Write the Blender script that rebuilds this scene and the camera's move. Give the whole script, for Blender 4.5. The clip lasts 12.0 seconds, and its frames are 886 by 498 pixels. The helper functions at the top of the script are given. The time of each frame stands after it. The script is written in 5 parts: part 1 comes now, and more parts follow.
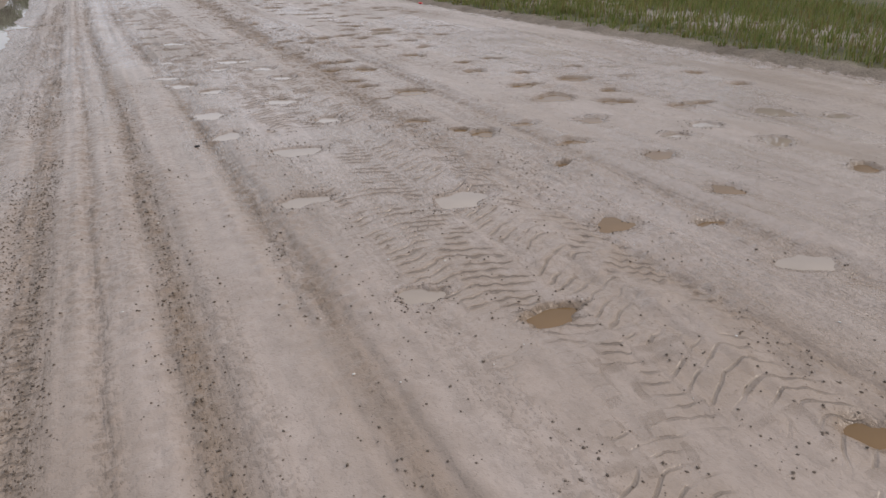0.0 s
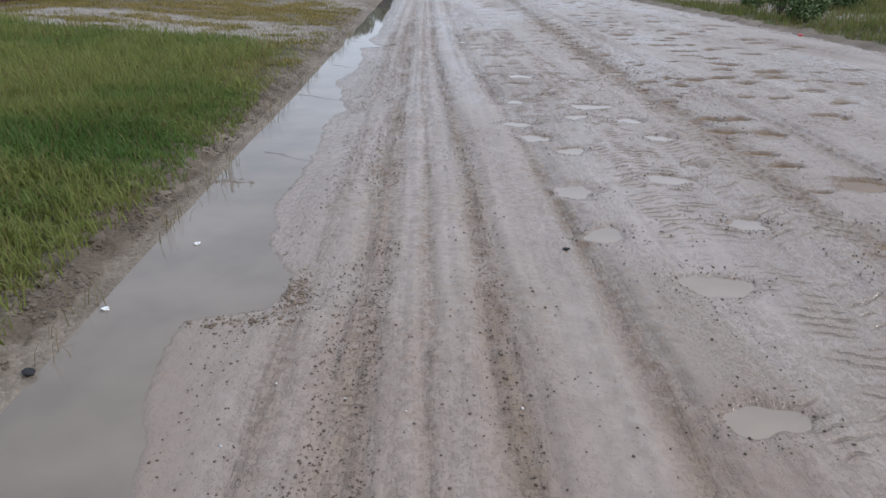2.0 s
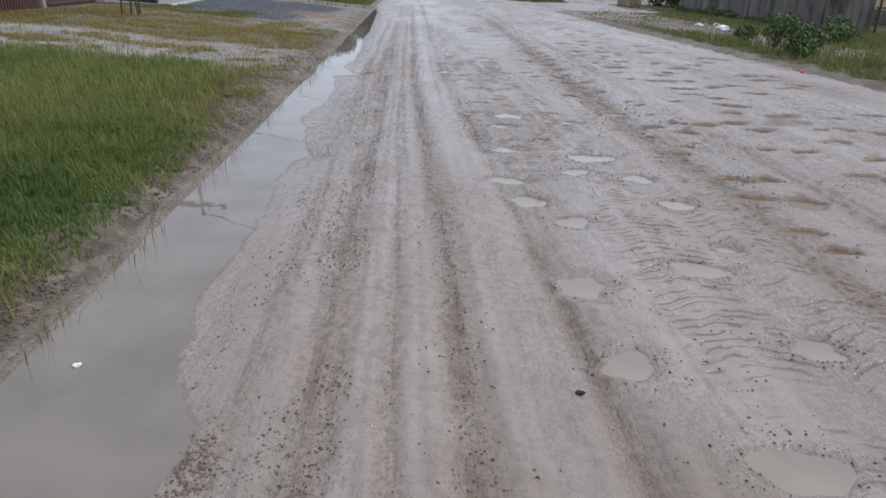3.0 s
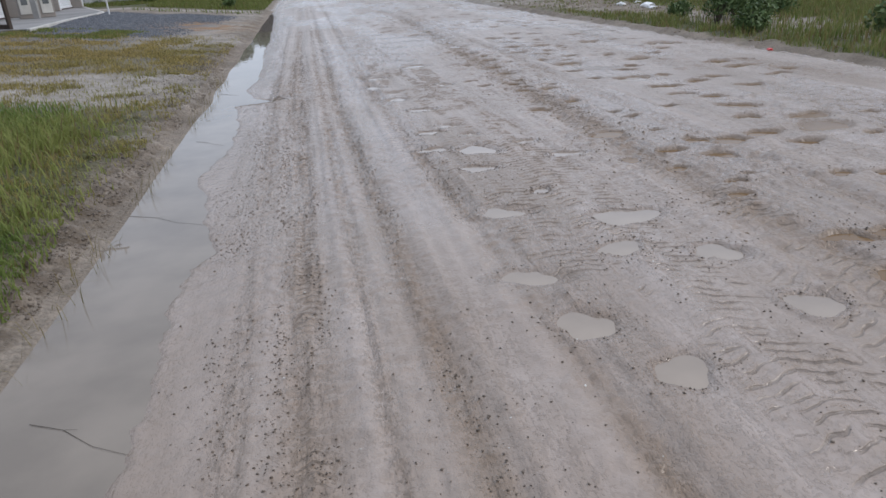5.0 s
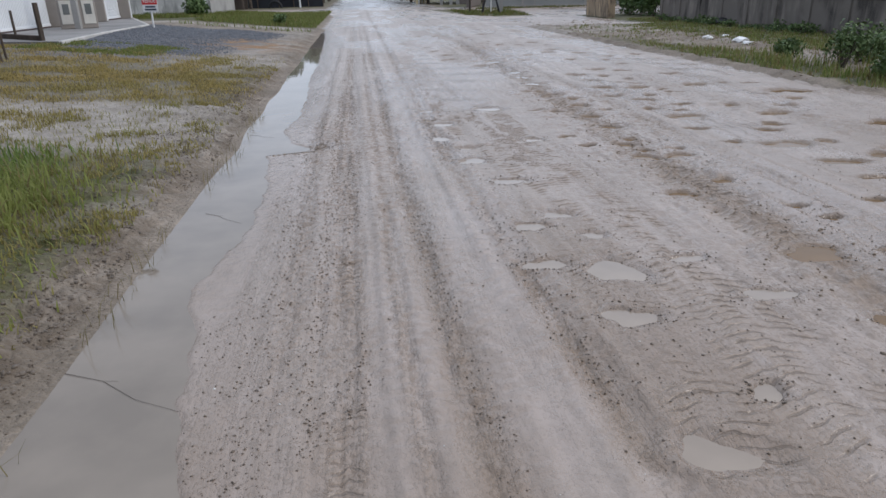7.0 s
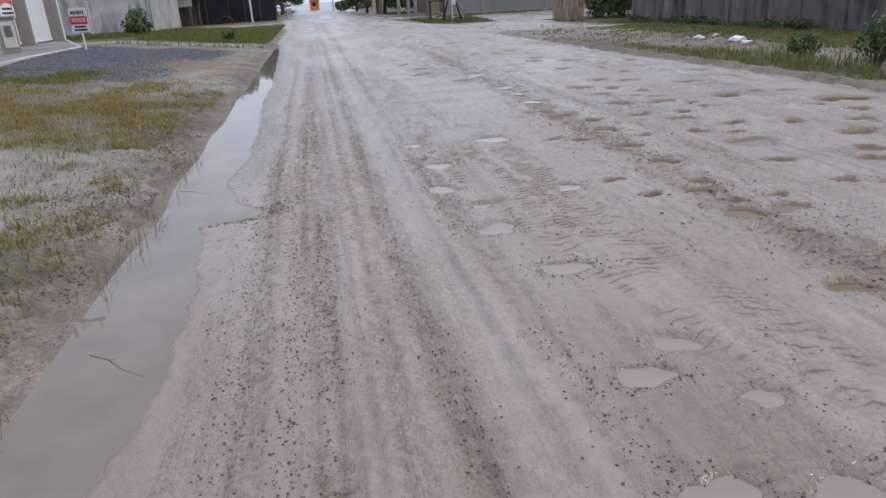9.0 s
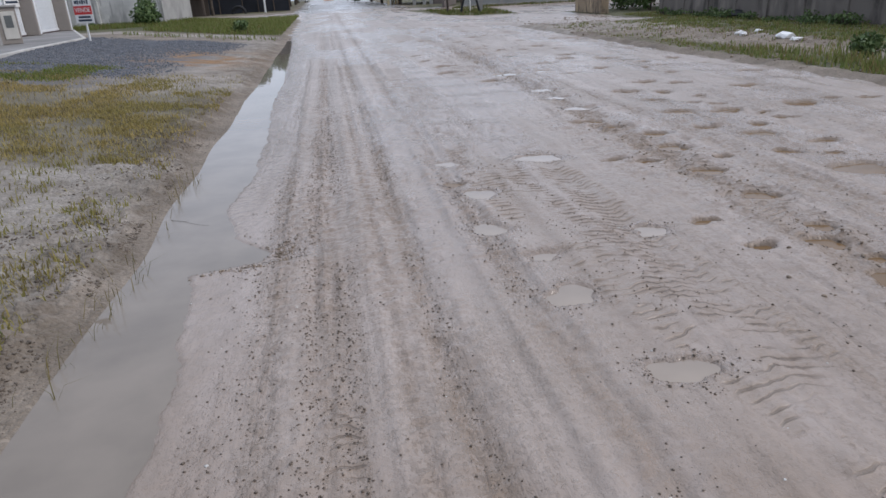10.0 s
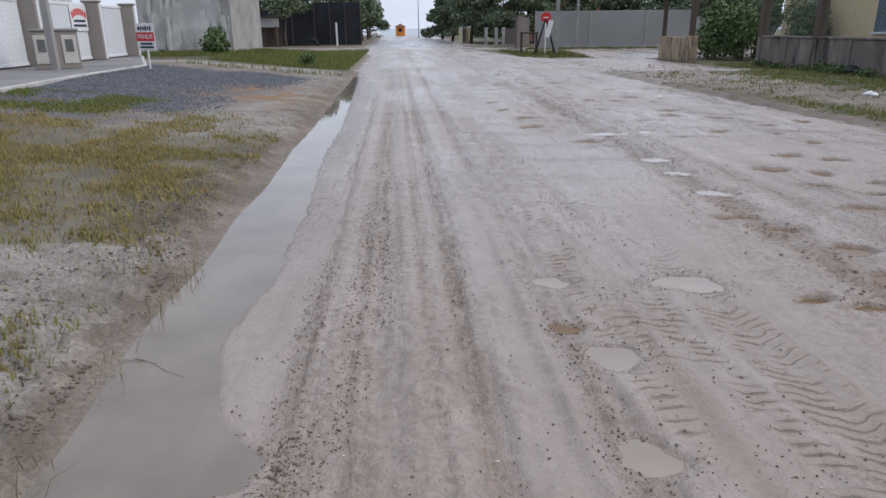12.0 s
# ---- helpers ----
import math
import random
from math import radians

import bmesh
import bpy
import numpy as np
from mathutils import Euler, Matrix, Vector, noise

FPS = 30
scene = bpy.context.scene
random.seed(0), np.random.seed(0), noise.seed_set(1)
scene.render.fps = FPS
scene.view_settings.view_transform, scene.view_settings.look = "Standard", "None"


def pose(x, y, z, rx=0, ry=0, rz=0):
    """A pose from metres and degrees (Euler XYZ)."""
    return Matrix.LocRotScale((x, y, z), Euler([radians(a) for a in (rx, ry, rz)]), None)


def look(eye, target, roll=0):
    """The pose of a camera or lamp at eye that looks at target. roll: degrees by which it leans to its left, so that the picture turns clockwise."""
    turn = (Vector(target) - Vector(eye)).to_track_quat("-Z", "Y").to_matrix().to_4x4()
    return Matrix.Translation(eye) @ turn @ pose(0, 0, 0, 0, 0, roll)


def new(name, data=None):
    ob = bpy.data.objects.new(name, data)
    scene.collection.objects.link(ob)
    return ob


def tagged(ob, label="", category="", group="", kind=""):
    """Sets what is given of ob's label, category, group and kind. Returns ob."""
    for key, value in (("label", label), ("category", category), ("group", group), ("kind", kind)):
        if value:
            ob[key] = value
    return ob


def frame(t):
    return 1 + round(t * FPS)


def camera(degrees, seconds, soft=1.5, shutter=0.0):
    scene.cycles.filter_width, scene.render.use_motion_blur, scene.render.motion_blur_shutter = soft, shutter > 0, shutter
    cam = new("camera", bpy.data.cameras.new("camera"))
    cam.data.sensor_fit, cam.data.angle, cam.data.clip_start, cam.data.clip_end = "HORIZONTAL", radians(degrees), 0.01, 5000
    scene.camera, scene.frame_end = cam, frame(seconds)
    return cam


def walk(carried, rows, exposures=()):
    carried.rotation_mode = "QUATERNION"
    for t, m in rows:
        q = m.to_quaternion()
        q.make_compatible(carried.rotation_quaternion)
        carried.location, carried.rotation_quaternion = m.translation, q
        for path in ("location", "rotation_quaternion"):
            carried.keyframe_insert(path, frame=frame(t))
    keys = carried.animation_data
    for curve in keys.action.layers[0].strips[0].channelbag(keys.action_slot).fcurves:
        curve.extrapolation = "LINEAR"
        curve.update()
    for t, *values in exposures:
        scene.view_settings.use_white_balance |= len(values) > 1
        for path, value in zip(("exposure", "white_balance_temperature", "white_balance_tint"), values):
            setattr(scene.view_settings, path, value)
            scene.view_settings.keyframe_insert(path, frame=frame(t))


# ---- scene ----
cam = camera(66.7, 12.0)
PATH = [
    (0, (0.474, 0.553, 1.471), (1.134, 2.238, 0.621), -0.1),
    (0.5, (0.285, 0.895, 1.489), (0.348, 2.671, 0.571), -0.9),
    (1, (0.211, 1.321, 1.497), (0.195, 3.122, 0.627), -1.1),
    (1.5, (0.16, 1.814, 1.499), (-0.009, 3.638, 0.695), 1.3),
    (2, (0.124, 2.321, 1.496), (0.001, 4.147, 0.69), -0.6),
    (2.5, (0.138, 2.847, 1.473), (0.003, 4.696, 0.723), -4.9),
    (3, (0.1, 3.379, 1.532), (0.034, 5.229, 0.774), 0.9),
    (3.2, (0.046, 3.595, 1.534), (0.007, 5.468, 0.835), 0.5),
    (4.8, (-0.255, 5.112, 1.544), (-0.147, 6.978, 0.832), -2.8),
    (5, (-0.274, 5.359, 1.538), (-0.117, 7.194, 0.758), -3.3),
    (5.5, (-0.288, 5.866, 1.545), (-0.258, 7.707, 0.762), 0.4),
    (6, (-0.347, 6.382, 1.54), (-0.279, 8.272, 0.888), -2.7),
    (6.5, (-0.368, 6.927, 1.501), (-0.304, 8.811, 0.831), -3.0),
    (6.7, (-0.428, 7.147, 1.552), (-0.37, 9.011, 0.827), -2.0),
    (8.3, (-0.602, 8.749, 1.451), (-0.557, 10.626, 0.761), -0.6),
    (8.5, (-0.686, 8.933, 1.459), (-0.638, 10.816, 0.784), -1.8),
    (9, (-0.705, 9.446, 1.464), (-0.555, 11.311, 0.759), -3.3),
    (9.1, (-0.716, 9.558, 1.471), (-0.646, 11.442, 0.804), -3.2),
    (9.5, (-0.774, 9.996, 1.47), (-0.756, 11.863, 0.754), -0.7),
    (9.8, (-0.856, 10.314, 1.481), (-0.84, 12.202, 0.822), -3.0),
    (10, (-0.823, 10.515, 1.484), (-0.707, 12.375, 0.757), -3.0),
    (10.5, (-0.859, 11.035, 1.468), (-0.843, 12.909, 0.769), -5.1),
    (11, (-0.888, 11.521, 1.422), (-0.823, 13.403, 0.747), -2.2),
    (11.5, (-0.939, 11.949, 1.446), (-0.901, 13.807, 0.709), -2.6),
    (12, (-0.945, 12.409, 1.486), (-0.985, 14.309, 0.861), -0.7),
]
walk(cam, [(t, look(eye, target, roll)) for t, eye, target, roll in PATH],
     [(0.0, -0.05, 7450, 15), (0.8, 0.0, 6650, 12), (2.0, 0.0, 6550, 11), (7.0, 0.0, 6600, 11), (9.0, 0.0, 6600, 13), (12.0, 0.0, 6650, 13)])

# ---- world and light ----
world = bpy.data.worlds.new("world")
scene.world = world
world.use_nodes = True
wn, wl = world.node_tree.nodes, world.node_tree.links
wn.clear()
w_out = wn.new("ShaderNodeOutputWorld")
w_bg = wn.new("ShaderNodeBackground")
w_sky = wn.new("ShaderNodeTexSky")
w_sky.sky_type = "NISHITA"
w_sky.sun_disc = False
w_sky.sun_elevation = radians(43)
w_sky.sun_rotation = radians(98)
w_sky.air_density, w_sky.dust_density, w_sky.ozone_density = 1.0, 2.5, 1.2
w_coord = wn.new("ShaderNodeTexCoord")
w_map = wn.new("ShaderNodeMapping")
w_map.inputs["Scale"].default_value = (1.0, 1.0, 3.2)
w_noise = wn.new("ShaderNodeTexNoise")
w_noise.inputs["Scale"].default_value = 2.3
w_noise.inputs["Detail"].default_value = 6
w_ramp = wn.new("ShaderNodeValToRGB")
w_ramp.color_ramp.elements[0].position, w_ramp.color_ramp.elements[0].color = 0.3, (5.1, 6.0, 7.5, 1)
w_ramp.color_ramp.elements[1].position, w_ramp.color_ramp.elements[1].color = 0.7, (7.1, 8.0, 9.5, 1)
w_mix = wn.new("ShaderNodeMixRGB")
w_mix.inputs[0].default_value = 0.8
wl.new(w_coord.outputs["Generated"], w_map.inputs["Vector"])
wl.new(w_map.outputs["Vector"], w_noise.inputs["Vector"])
wl.new(w_noise.outputs["Fac"], w_ramp.inputs["Fac"])
wl.new(w_sky.outputs["Color"], w_mix.inputs[1])
wl.new(w_ramp.outputs["Color"], w_mix.inputs[2])
# added glow in the sky ahead for wet reflections; the sun stands elsewhere
w_dot = wn.new("ShaderNodeVectorMath")
w_dot.operation = "DOT_PRODUCT"
w_dot.inputs[1].default_value = (0.25, 0.66, 0.71)
wl.new(w_coord.outputs["Generated"], w_dot.inputs[0])
w_max = wn.new("ShaderNodeMath")
w_max.operation = "MAXIMUM"
w_max.inputs[1].default_value = 0.0
wl.new(w_dot.outputs["Value"], w_max.inputs[0])
w_pow = wn.new("ShaderNodeMath")
w_pow.operation = "POWER"
w_pow.inputs[1].default_value = 3.0
wl.new(w_max.outputs[0], w_pow.inputs[0])
w_gain = wn.new("ShaderNodeMath")
w_gain.operation = "MULTIPLY_ADD"
w_gain.inputs[1].default_value, w_gain.inputs[2].default_value = 0.95, 1.0
wl.new(w_pow.outputs[0], w_gain.inputs[0])
w_scale = wn.new("ShaderNodeVectorMath")
w_scale.operation = "SCALE"
wl.new(w_mix.outputs["Color"], w_scale.inputs[0])
wl.new(w_gain.outputs[0], w_scale.inputs["Scale"])
wl.new(w_scale.outputs["Vector"], w_bg.inputs["Color"])
w_bg.inputs["Strength"].default_value = 0.109
wl.new(w_bg.outputs["Background"], w_out.inputs["Surface"])

sun = new("sun", bpy.data.lights.new("sun", "SUN"))
sun.data.energy, sun.data.angle, sun.data.color = 1.1, radians(14), (1.0, 0.97, 0.93)
sun.matrix_world = look((30, -4.5, 28), (0, 0, 0))

# ---- materials ----


def material(name, rough=0.8, spec=0.4):
    m = bpy.data.materials.new(name)
    m.use_nodes = True
    n = m.node_tree.nodes
    b = n["Principled BSDF"]
    b.inputs["Roughness"].default_value = rough
    b.inputs["Specular IOR Level"].default_value = spec
    return m, n, m.node_tree.links, b


def mixed(n, l, a, b, fac):
    """A colour between a and b; each a colour or a socket."""
    x = n.new("ShaderNodeMixRGB")
    for i, v in ((0, fac), (1, a), (2, b)):
        if isinstance(v, (int, float)):
            x.inputs[i].default_value = v
        elif isinstance(v, tuple):
            x.inputs[i].default_value = (*v, 1)
        else:
            l.new(v, x.inputs[i])
    return x.outputs[0]


def noisy(n, l, scale, detail=4, lo=0.35, hi=0.65, stretch=(1, 1, 1)):
    c = n.new("ShaderNodeTexCoord")
    mp = n.new("ShaderNodeMapping")
    mp.inputs["Scale"].default_value = stretch
    t = n.new("ShaderNodeTexNoise")
    t.inputs["Scale"].default_value = scale
    t.inputs["Detail"].default_value = detail
    r = n.new("ShaderNodeMapRange")
    r.inputs["From Min"].default_value, r.inputs["From Max"].default_value = lo, hi
    l.new(c.outputs["Object"], mp.inputs["Vector"])
    l.new(mp.outputs["Vector"], t.inputs["Vector"])
    l.new(t.outputs["Fac"], r.inputs["Value"])
    return r.outputs["Result"]


def bumped(n, l, b, height, strength=0.4, distance=0.01):
    k = n.new("ShaderNodeBump")
    k.inputs["Strength"].default_value, k.inputs["Distance"].default_value = strength, distance
    l.new(height, k.inputs["Height"])
    l.new(k.outputs["Normal"], b.inputs["Normal"])


def attr(n, name):
    a = n.new("ShaderNodeAttribute")
    a.attribute_name = name
    return a


def plain(name, colour, rough=0.7, spec=0.4, vary=0.25, scale=6.0, bump=0.2, metal=0.0, stretch=(1, 1, 1)):
    """A surface of one base colour with stains and grain."""
    m, n, l, b = material(name, rough, spec)
    dark = tuple(c * (1 - vary) for c in colour)
    lite = tuple(min(1, c * (1 + vary * 0.6)) for c in colour)
    big = noisy(n, l, scale * 0.3, 5, stretch=stretch)
    small = noisy(n, l, scale * 6, 3, stretch=stretch)
    c1 = mixed(n, l, dark, lite, big)
    c2 = mixed(n, l, c1, tuple(c * 0.75 for c in colour), 0.0)
    mult = n.new("ShaderNodeMath")
    mult.operation = "MULTIPLY"
    mult.inputs[1].default_value = vary
    l.new(small, mult.inputs[0])
    l.new(mult.outputs[0], c2.node.inputs[0])
    l.new(c2, b.inputs["Base Color"])
    b.inputs["Metallic"].default_value = metal
    if bump:
        bumped(n, l, b, small, bump, 0.004)
    return m


def stained(name, colour, stain, lo=0.45, hi=0.62, scale=1.3, rough=0.85):
    """Old plaster or concrete with streaks that run down it."""
    m, n, l, b = material(name, rough, 0.3)
    run = noisy(n, l, scale, 7, lo, hi, stretch=(2.2, 2.2, 0.45))
    blot = noisy(n, l, scale * 0.6, 6, 0.42, 0.6)
    fine = noisy(n, l, scale * 18, 3, 0.3, 0.7)
    c = mixed(n, l, colour, stain, run)
    c = mixed(n, l, c, tuple(0.55 * a + 0.45 * s for a, s in zip(colour, stain)), blot)
    f = mixed(n, l, c, tuple(0.6 * a for a in colour), 0.0)
    k = n.new("ShaderNodeMath")
    k.operation = "MULTIPLY"
    k.inputs[1].default_value = 0.35
    l.new(fine, k.inputs[0])
    l.new(k.outputs[0], f.node.inputs[0])
    l.new(f, b.inputs["Base Color"])
    bumped(n, l, b, fine, 0.35, 0.006)
    return m


def maths(n, l, op, a, b=0.0, c=None):
    k = n.new("ShaderNodeMath")
    k.operation = op
    for i, v in enumerate((a, b) if c is None else (a, b, c)):
        if isinstance(v, (int, float)):
            k.inputs[i].default_value = v
        else:
            l.new(v, k.inputs[i])
    return k.outputs[0]


def ramped(n, l, value, lo, hi, to_lo=0.0, to_hi=1.0):
    r = n.new("ShaderNodeMapRange")
    r.interpolation_type = "SMOOTHSTEP"
    r.inputs["From Min"].default_value, r.inputs["From Max"].default_value = lo, hi
    r.inputs["To Min"].default_value, r.inputs["To Max"].default_value = to_lo, to_hi
    l.new(value, r.inputs["Value"])
    return r.outputs["Result"]


def road_material():
    m, n, l, b = material("wet_sandy_mud", 0.5, 0.5)
    coord = n.new("ShaderNodeTexCoord")
    turned = n.new("ShaderNodeMapping")  # x across the road, y along it
    turned.inputs["Rotation"].default_value = (0, 0, -math.atan(0.086))
    l.new(coord.outputs["Object"], turned.inputs["Vector"])

    def along(scale, stretch, detail, lo, hi):
        mp = n.new("ShaderNodeMapping")
        mp.inputs["Scale"].default_value = (1.0, stretch, 1.0)
        t = n.new("ShaderNodeTexNoise")
        t.inputs["Scale"].default_value, t.inputs["Detail"].default_value = scale, detail
        l.new(turned.outputs["Vector"], mp.inputs["Vector"])
        l.new(mp.outputs["Vector"], t.inputs["Vector"])
        return ramped(n, l, t.outputs["Fac"], lo, hi)

    patch = along(0.8, 0.6, 6, 0.36, 0.66)
    streak = along(3.0, 0.12, 5, 0.38, 0.64)
    lines = along(17.0, 0.05, 3, 0.40, 0.62)
    hair = along(52.0, 0.05, 2, 0.42, 0.62)
    mott = along(9.0, 0.7, 6, 0.36, 0.68)
    grain = along(150.0, 1.0, 2, 0.3, 0.7)
    crumb = along(70.0, 0.8, 3, 0.55, 0.63)
    lump = along(30.0, 0.8, 4, 0.50, 0.66)
    grit, wet, br = attr(n, "grit").outputs["Fac"], attr(n, "wet").outputs["Fac"], attr(n, "brown").outputs["Fac"]
    c = mixed(n, l, (0.325, 0.257, 0.211), (0.400, 0.328, 0.282), patch)
    c = mixed(n, l, c, (0.270, 0.207, 0.160), maths(n, l, "MULTIPLY", streak, 0.55))
    c = mixed(n, l, c, (0.245, 0.182, 0.135), maths(n, l, "MULTIPLY", lines, maths(n, l, "MULTIPLY", grit, 0.5)))
    c = mixed(n, l, c, (0.19, 0.126, 0.076), br)
    c = mixed(n, l, c, (0.25, 0.245, 0.245), attr(n, "asphalt").outputs["Fac"])
    c = mixed(n, l, c, (0.230, 0.178, 0.138), maths(n, l, "MULTIPLY", mott, 0.4))
    dark = maths(n, l, "MULTIPLY", maths(n, l, "MAXIMUM", crumb, lump), maths(n, l, "MULTIPLY_ADD", grit, 0.75, 0.17))
    c = mixed(n, l, c, (0.115, 0.090, 0.068), maths(n, l, "MULTIPLY", dark, 0.42))
    # bars of the tread prints: brown earth, with shade painted into the cuts
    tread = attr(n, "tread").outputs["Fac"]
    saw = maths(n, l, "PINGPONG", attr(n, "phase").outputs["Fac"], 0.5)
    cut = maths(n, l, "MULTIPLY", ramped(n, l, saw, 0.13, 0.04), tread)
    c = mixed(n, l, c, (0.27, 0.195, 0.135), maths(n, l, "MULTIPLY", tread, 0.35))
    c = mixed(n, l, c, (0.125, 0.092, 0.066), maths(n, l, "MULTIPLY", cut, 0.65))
    c = mixed(n, l, c, (0.265, 0.210, 0.170), maths(n, l, "MULTIPLY", wet, 0.3))
    l.new(c, b.inputs["Base Color"])
    r = n.new("ShaderNodeMapRange")
    r.inputs["To Min"].default_value, r.inputs["To Max"].default_value = 0.34, 0.11
    l.new(wet, r.inputs["Value"])
    l.new(maths(n, l, "MULTIPLY_ADD", dark, 0.25, r.outputs["Result"]), b.inputs["Roughness"])
    h = maths(n, l, "MULTIPLY_ADD", mott, 0.5, maths(n, l, "MULTIPLY", grain, 0.12))
    h = maths(n, l, "MULTIPLY_ADD", hair, maths(n, l, "MULTIPLY", grit, 0.35), h)
    h = maths(n, l, "MULTIPLY_ADD", lines, maths(n, l, "MULTIPLY_ADD", grit, 0.3, 0.08), h)
    h = maths(n, l, "MULTIPLY_ADD", dark, 0.7, h)
    h = maths(n, l, "MULTIPLY_ADD", cut, -1.3, h)
    bumped(n, l, b, h, 0.55, 0.0085)
    return m


def ground_material():
    m, n, l, b = material("verge_soil", 0.8, 0.3)
    patch = noisy(n, l, 1.6, 6, 0.36, 0.64)
    fine = noisy(n, l, 38, 4, 0.34, 0.66)
    c = mixed(n, l, (0.20, 0.162, 0.125), (0.315, 0.262, 0.21), patch)
    c = mixed(n, l, c, mixed(n, l, (0.32, 0.285, 0.245), (0.45, 0.41, 0.365), patch), attr(n, "sand").outputs["Fac"])
    c = mixed(n, l, c, mixed(n, l, (0.10, 0.105, 0.115), (0.19, 0.195, 0.21), fine), attr(n, "gravel").outputs["Fac"])
    c = mixed(n, l, c, mixed(n, l, (0.06, 0.075, 0.025), (0.115, 0.115, 0.04), patch), attr(n, "turf").outputs["Fac"])
    c = mixed(n, l, c, (0.34, 0.19, 0.085), attr(n, "ochre").outputs["Fac"])
    c = mixed(n, l, c, (0.098, 0.070, 0.047), attr(n, "mud").outputs["Fac"])
    blot = noisy(n, l, 5.5, 7, 0.47, 0.62)
    c = mixed(n, l, c, (0.135, 0.108, 0.078), maths(n, l, "MULTIPLY", blot, 0.33))
    k = n.new("ShaderNodeMath")
    k.operation = "MULTIPLY"
    k.inputs[1].default_value = 0.4
    l.new(fine, k.inputs[0])
    c = mixed(n, l, c, (0.075, 0.058, 0.042), k.outputs[0])
    l.new(c, b.inputs["Base Color"])
    bumped(n, l, b, fine, 0.7, 0.015)
    return m


def water_material(name, mud, rough=0.03):
    m, n, l, b = material(name, rough, 0.5)
    b.inputs["IOR"].default_value = 1.333
    v = noisy(n, l, 2.2, 5, 0.35, 0.65)
    l.new(mixed(n, l, tuple(0.86 * c for c in mud), tuple(1.1 * c for c in mud), v), b.inputs["Base Color"])
    bumped(n, l, b, noisy(n, l, 5, 2, 0.3, 0.7), 0.02, 0.01)
    return m


def grass_material():
    m, n, l, b = material("grass_blades", 0.6, 0.25)
    t = attr(n, "tint")
    l.new(t.outputs["Color"], b.inputs["Base Color"])
    tr = n.new("ShaderNodeBsdfTranslucent")
    l.new(t.outputs["Color"], tr.inputs["Color"])
    mx = n.new("ShaderNodeMixShader")
    mx.inputs[0].default_value = 0.4
    l.new(b.outputs[0], mx.inputs[1])
    l.new(tr.outputs[0], mx.inputs[2])
    l.new(mx.outputs[0], n["Material Output"].inputs["Surface"])
    return m


def leaf_material(name, dark, lite):
    m, n, l, b = material(name, 0.6, 0.3)
    g = n.new("ShaderNodeNewGeometry")
    l.new(mixed(n, l, dark, lite, g.outputs["Random Per Island"]), b.inputs["Base Color"])
    return m


M_ROAD, M_GROUND = road_material(), ground_material()
M_MILKY = water_material("milky_puddle_water", (0.31, 0.253, 0.203))
M_BROWN = water_material("brown_puddle_water", (0.185, 0.115, 0.058), 0.1)
M_BROWN.node_tree.nodes["Principled BSDF"].inputs["Specular IOR Level"].default_value = 0.15
M_POOL = water_material("long_puddle_water", (0.225, 0.19, 0.155), 0.012)
M_GRASS = grass_material()
M_CLOD = plain("mud_clod", (0.245, 0.19, 0.14), 0.75, vary=0.4, scale=30)
# dark for wet mud, with the crumbs' own shade taken into the colour
M_CRUMB = plain("wet_shaded_crumbs", (0.155, 0.122, 0.094), 0.6, vary=0.4, scale=30)
M_PALE = plain("pale_shell_bits", (0.62, 0.60, 0.56), 0.6, vary=0.2)
M_CONCRETE = plain("grey_concrete", (0.36, 0.35, 0.335), 0.8, vary=0.3, scale=2)
M_PILLAR = plain("taupe_render", (0.33, 0.295, 0.265), 0.8, vary=0.18, scale=2)
M_WHITE = plain("white_gate_paint", (0.78, 0.80, 0.82), 0.45, vary=0.07, scale=1.5, bump=0.05)
M_CREAM = plain("cream_meter_box", (0.62, 0.60, 0.55), 0.5, vary=0.1)
M_GREYGLASS = plain("dull_meter_window", (0.16, 0.17, 0.17), 0.25, vary=0.2, bump=0)
M_PAVE = plain("pavement_concrete", (0.23, 0.22, 0.21), 0.75, vary=0.3, scale=3)
M_KERB = plain("pale_kerb_concrete", (0.52, 0.50, 0.47), 0.8, vary=0.25, scale=5)
M_STAINED = stained("stained_plaster", (0.74, 0.73, 0.71), (0.23, 0.23, 0.225), 0.5, 0.62, 2.0)
M_LOWWALL = stained("mouldy_concrete", (0.27, 0.24, 0.215), (0.05, 0.045, 0.042), 0.36, 0.62, 1.6)
M_OCHRE = stained("ochre_render", (0.52, 0.40, 0.27), (0.10, 0.08, 0.065), 0.4, 0.56, 2.6)
M_TIMBER = plain("dark_weathered_timber", (0.085, 0.065, 0.052), 0.85, vary=0.4, scale=6, stretch=(1, 1, 0.15))
M_BROWNGATE = plain("brown_ribbed_steel", (0.115, 0.062, 0.048), 0.55, vary=0.25, scale=2)
M_DARKBROWN = plain("dark_brown_steel", (0.07, 0.043, 0.038), 0.55, vary=0.25, scale=2)
M_GREYWALL = plain("grey_painted_wall", (0.29, 0.30, 0.295), 0.8, vary=0.12, scale=1)
M_BROWNWALL = plain("brown_painted_wall", (0.16, 0.135, 0.125), 0.8, vary=0.2, scale=1)
M_BLACKNET = plain("black_shade_net", (0.03, 0.032, 0.04), 0.9, vary=0.3, scale=2)
M_BRICK = plain("red_brick_render", (0.42, 0.17, 0.11), 0.8, vary=0.2, scale=2)
M_YELLOW = plain("yellow_house_paint", (0.70, 0.57, 0.34), 0.8, vary=0.12, scale=1)
M_ORANGE = plain("orange_paint", (0.80, 0.26, 0.035), 0.6, vary=0.1)
M_RED = plain("red_sign_paint", (0.62, 0.03, 0.03), 0.45, vary=0.08, bump=0)
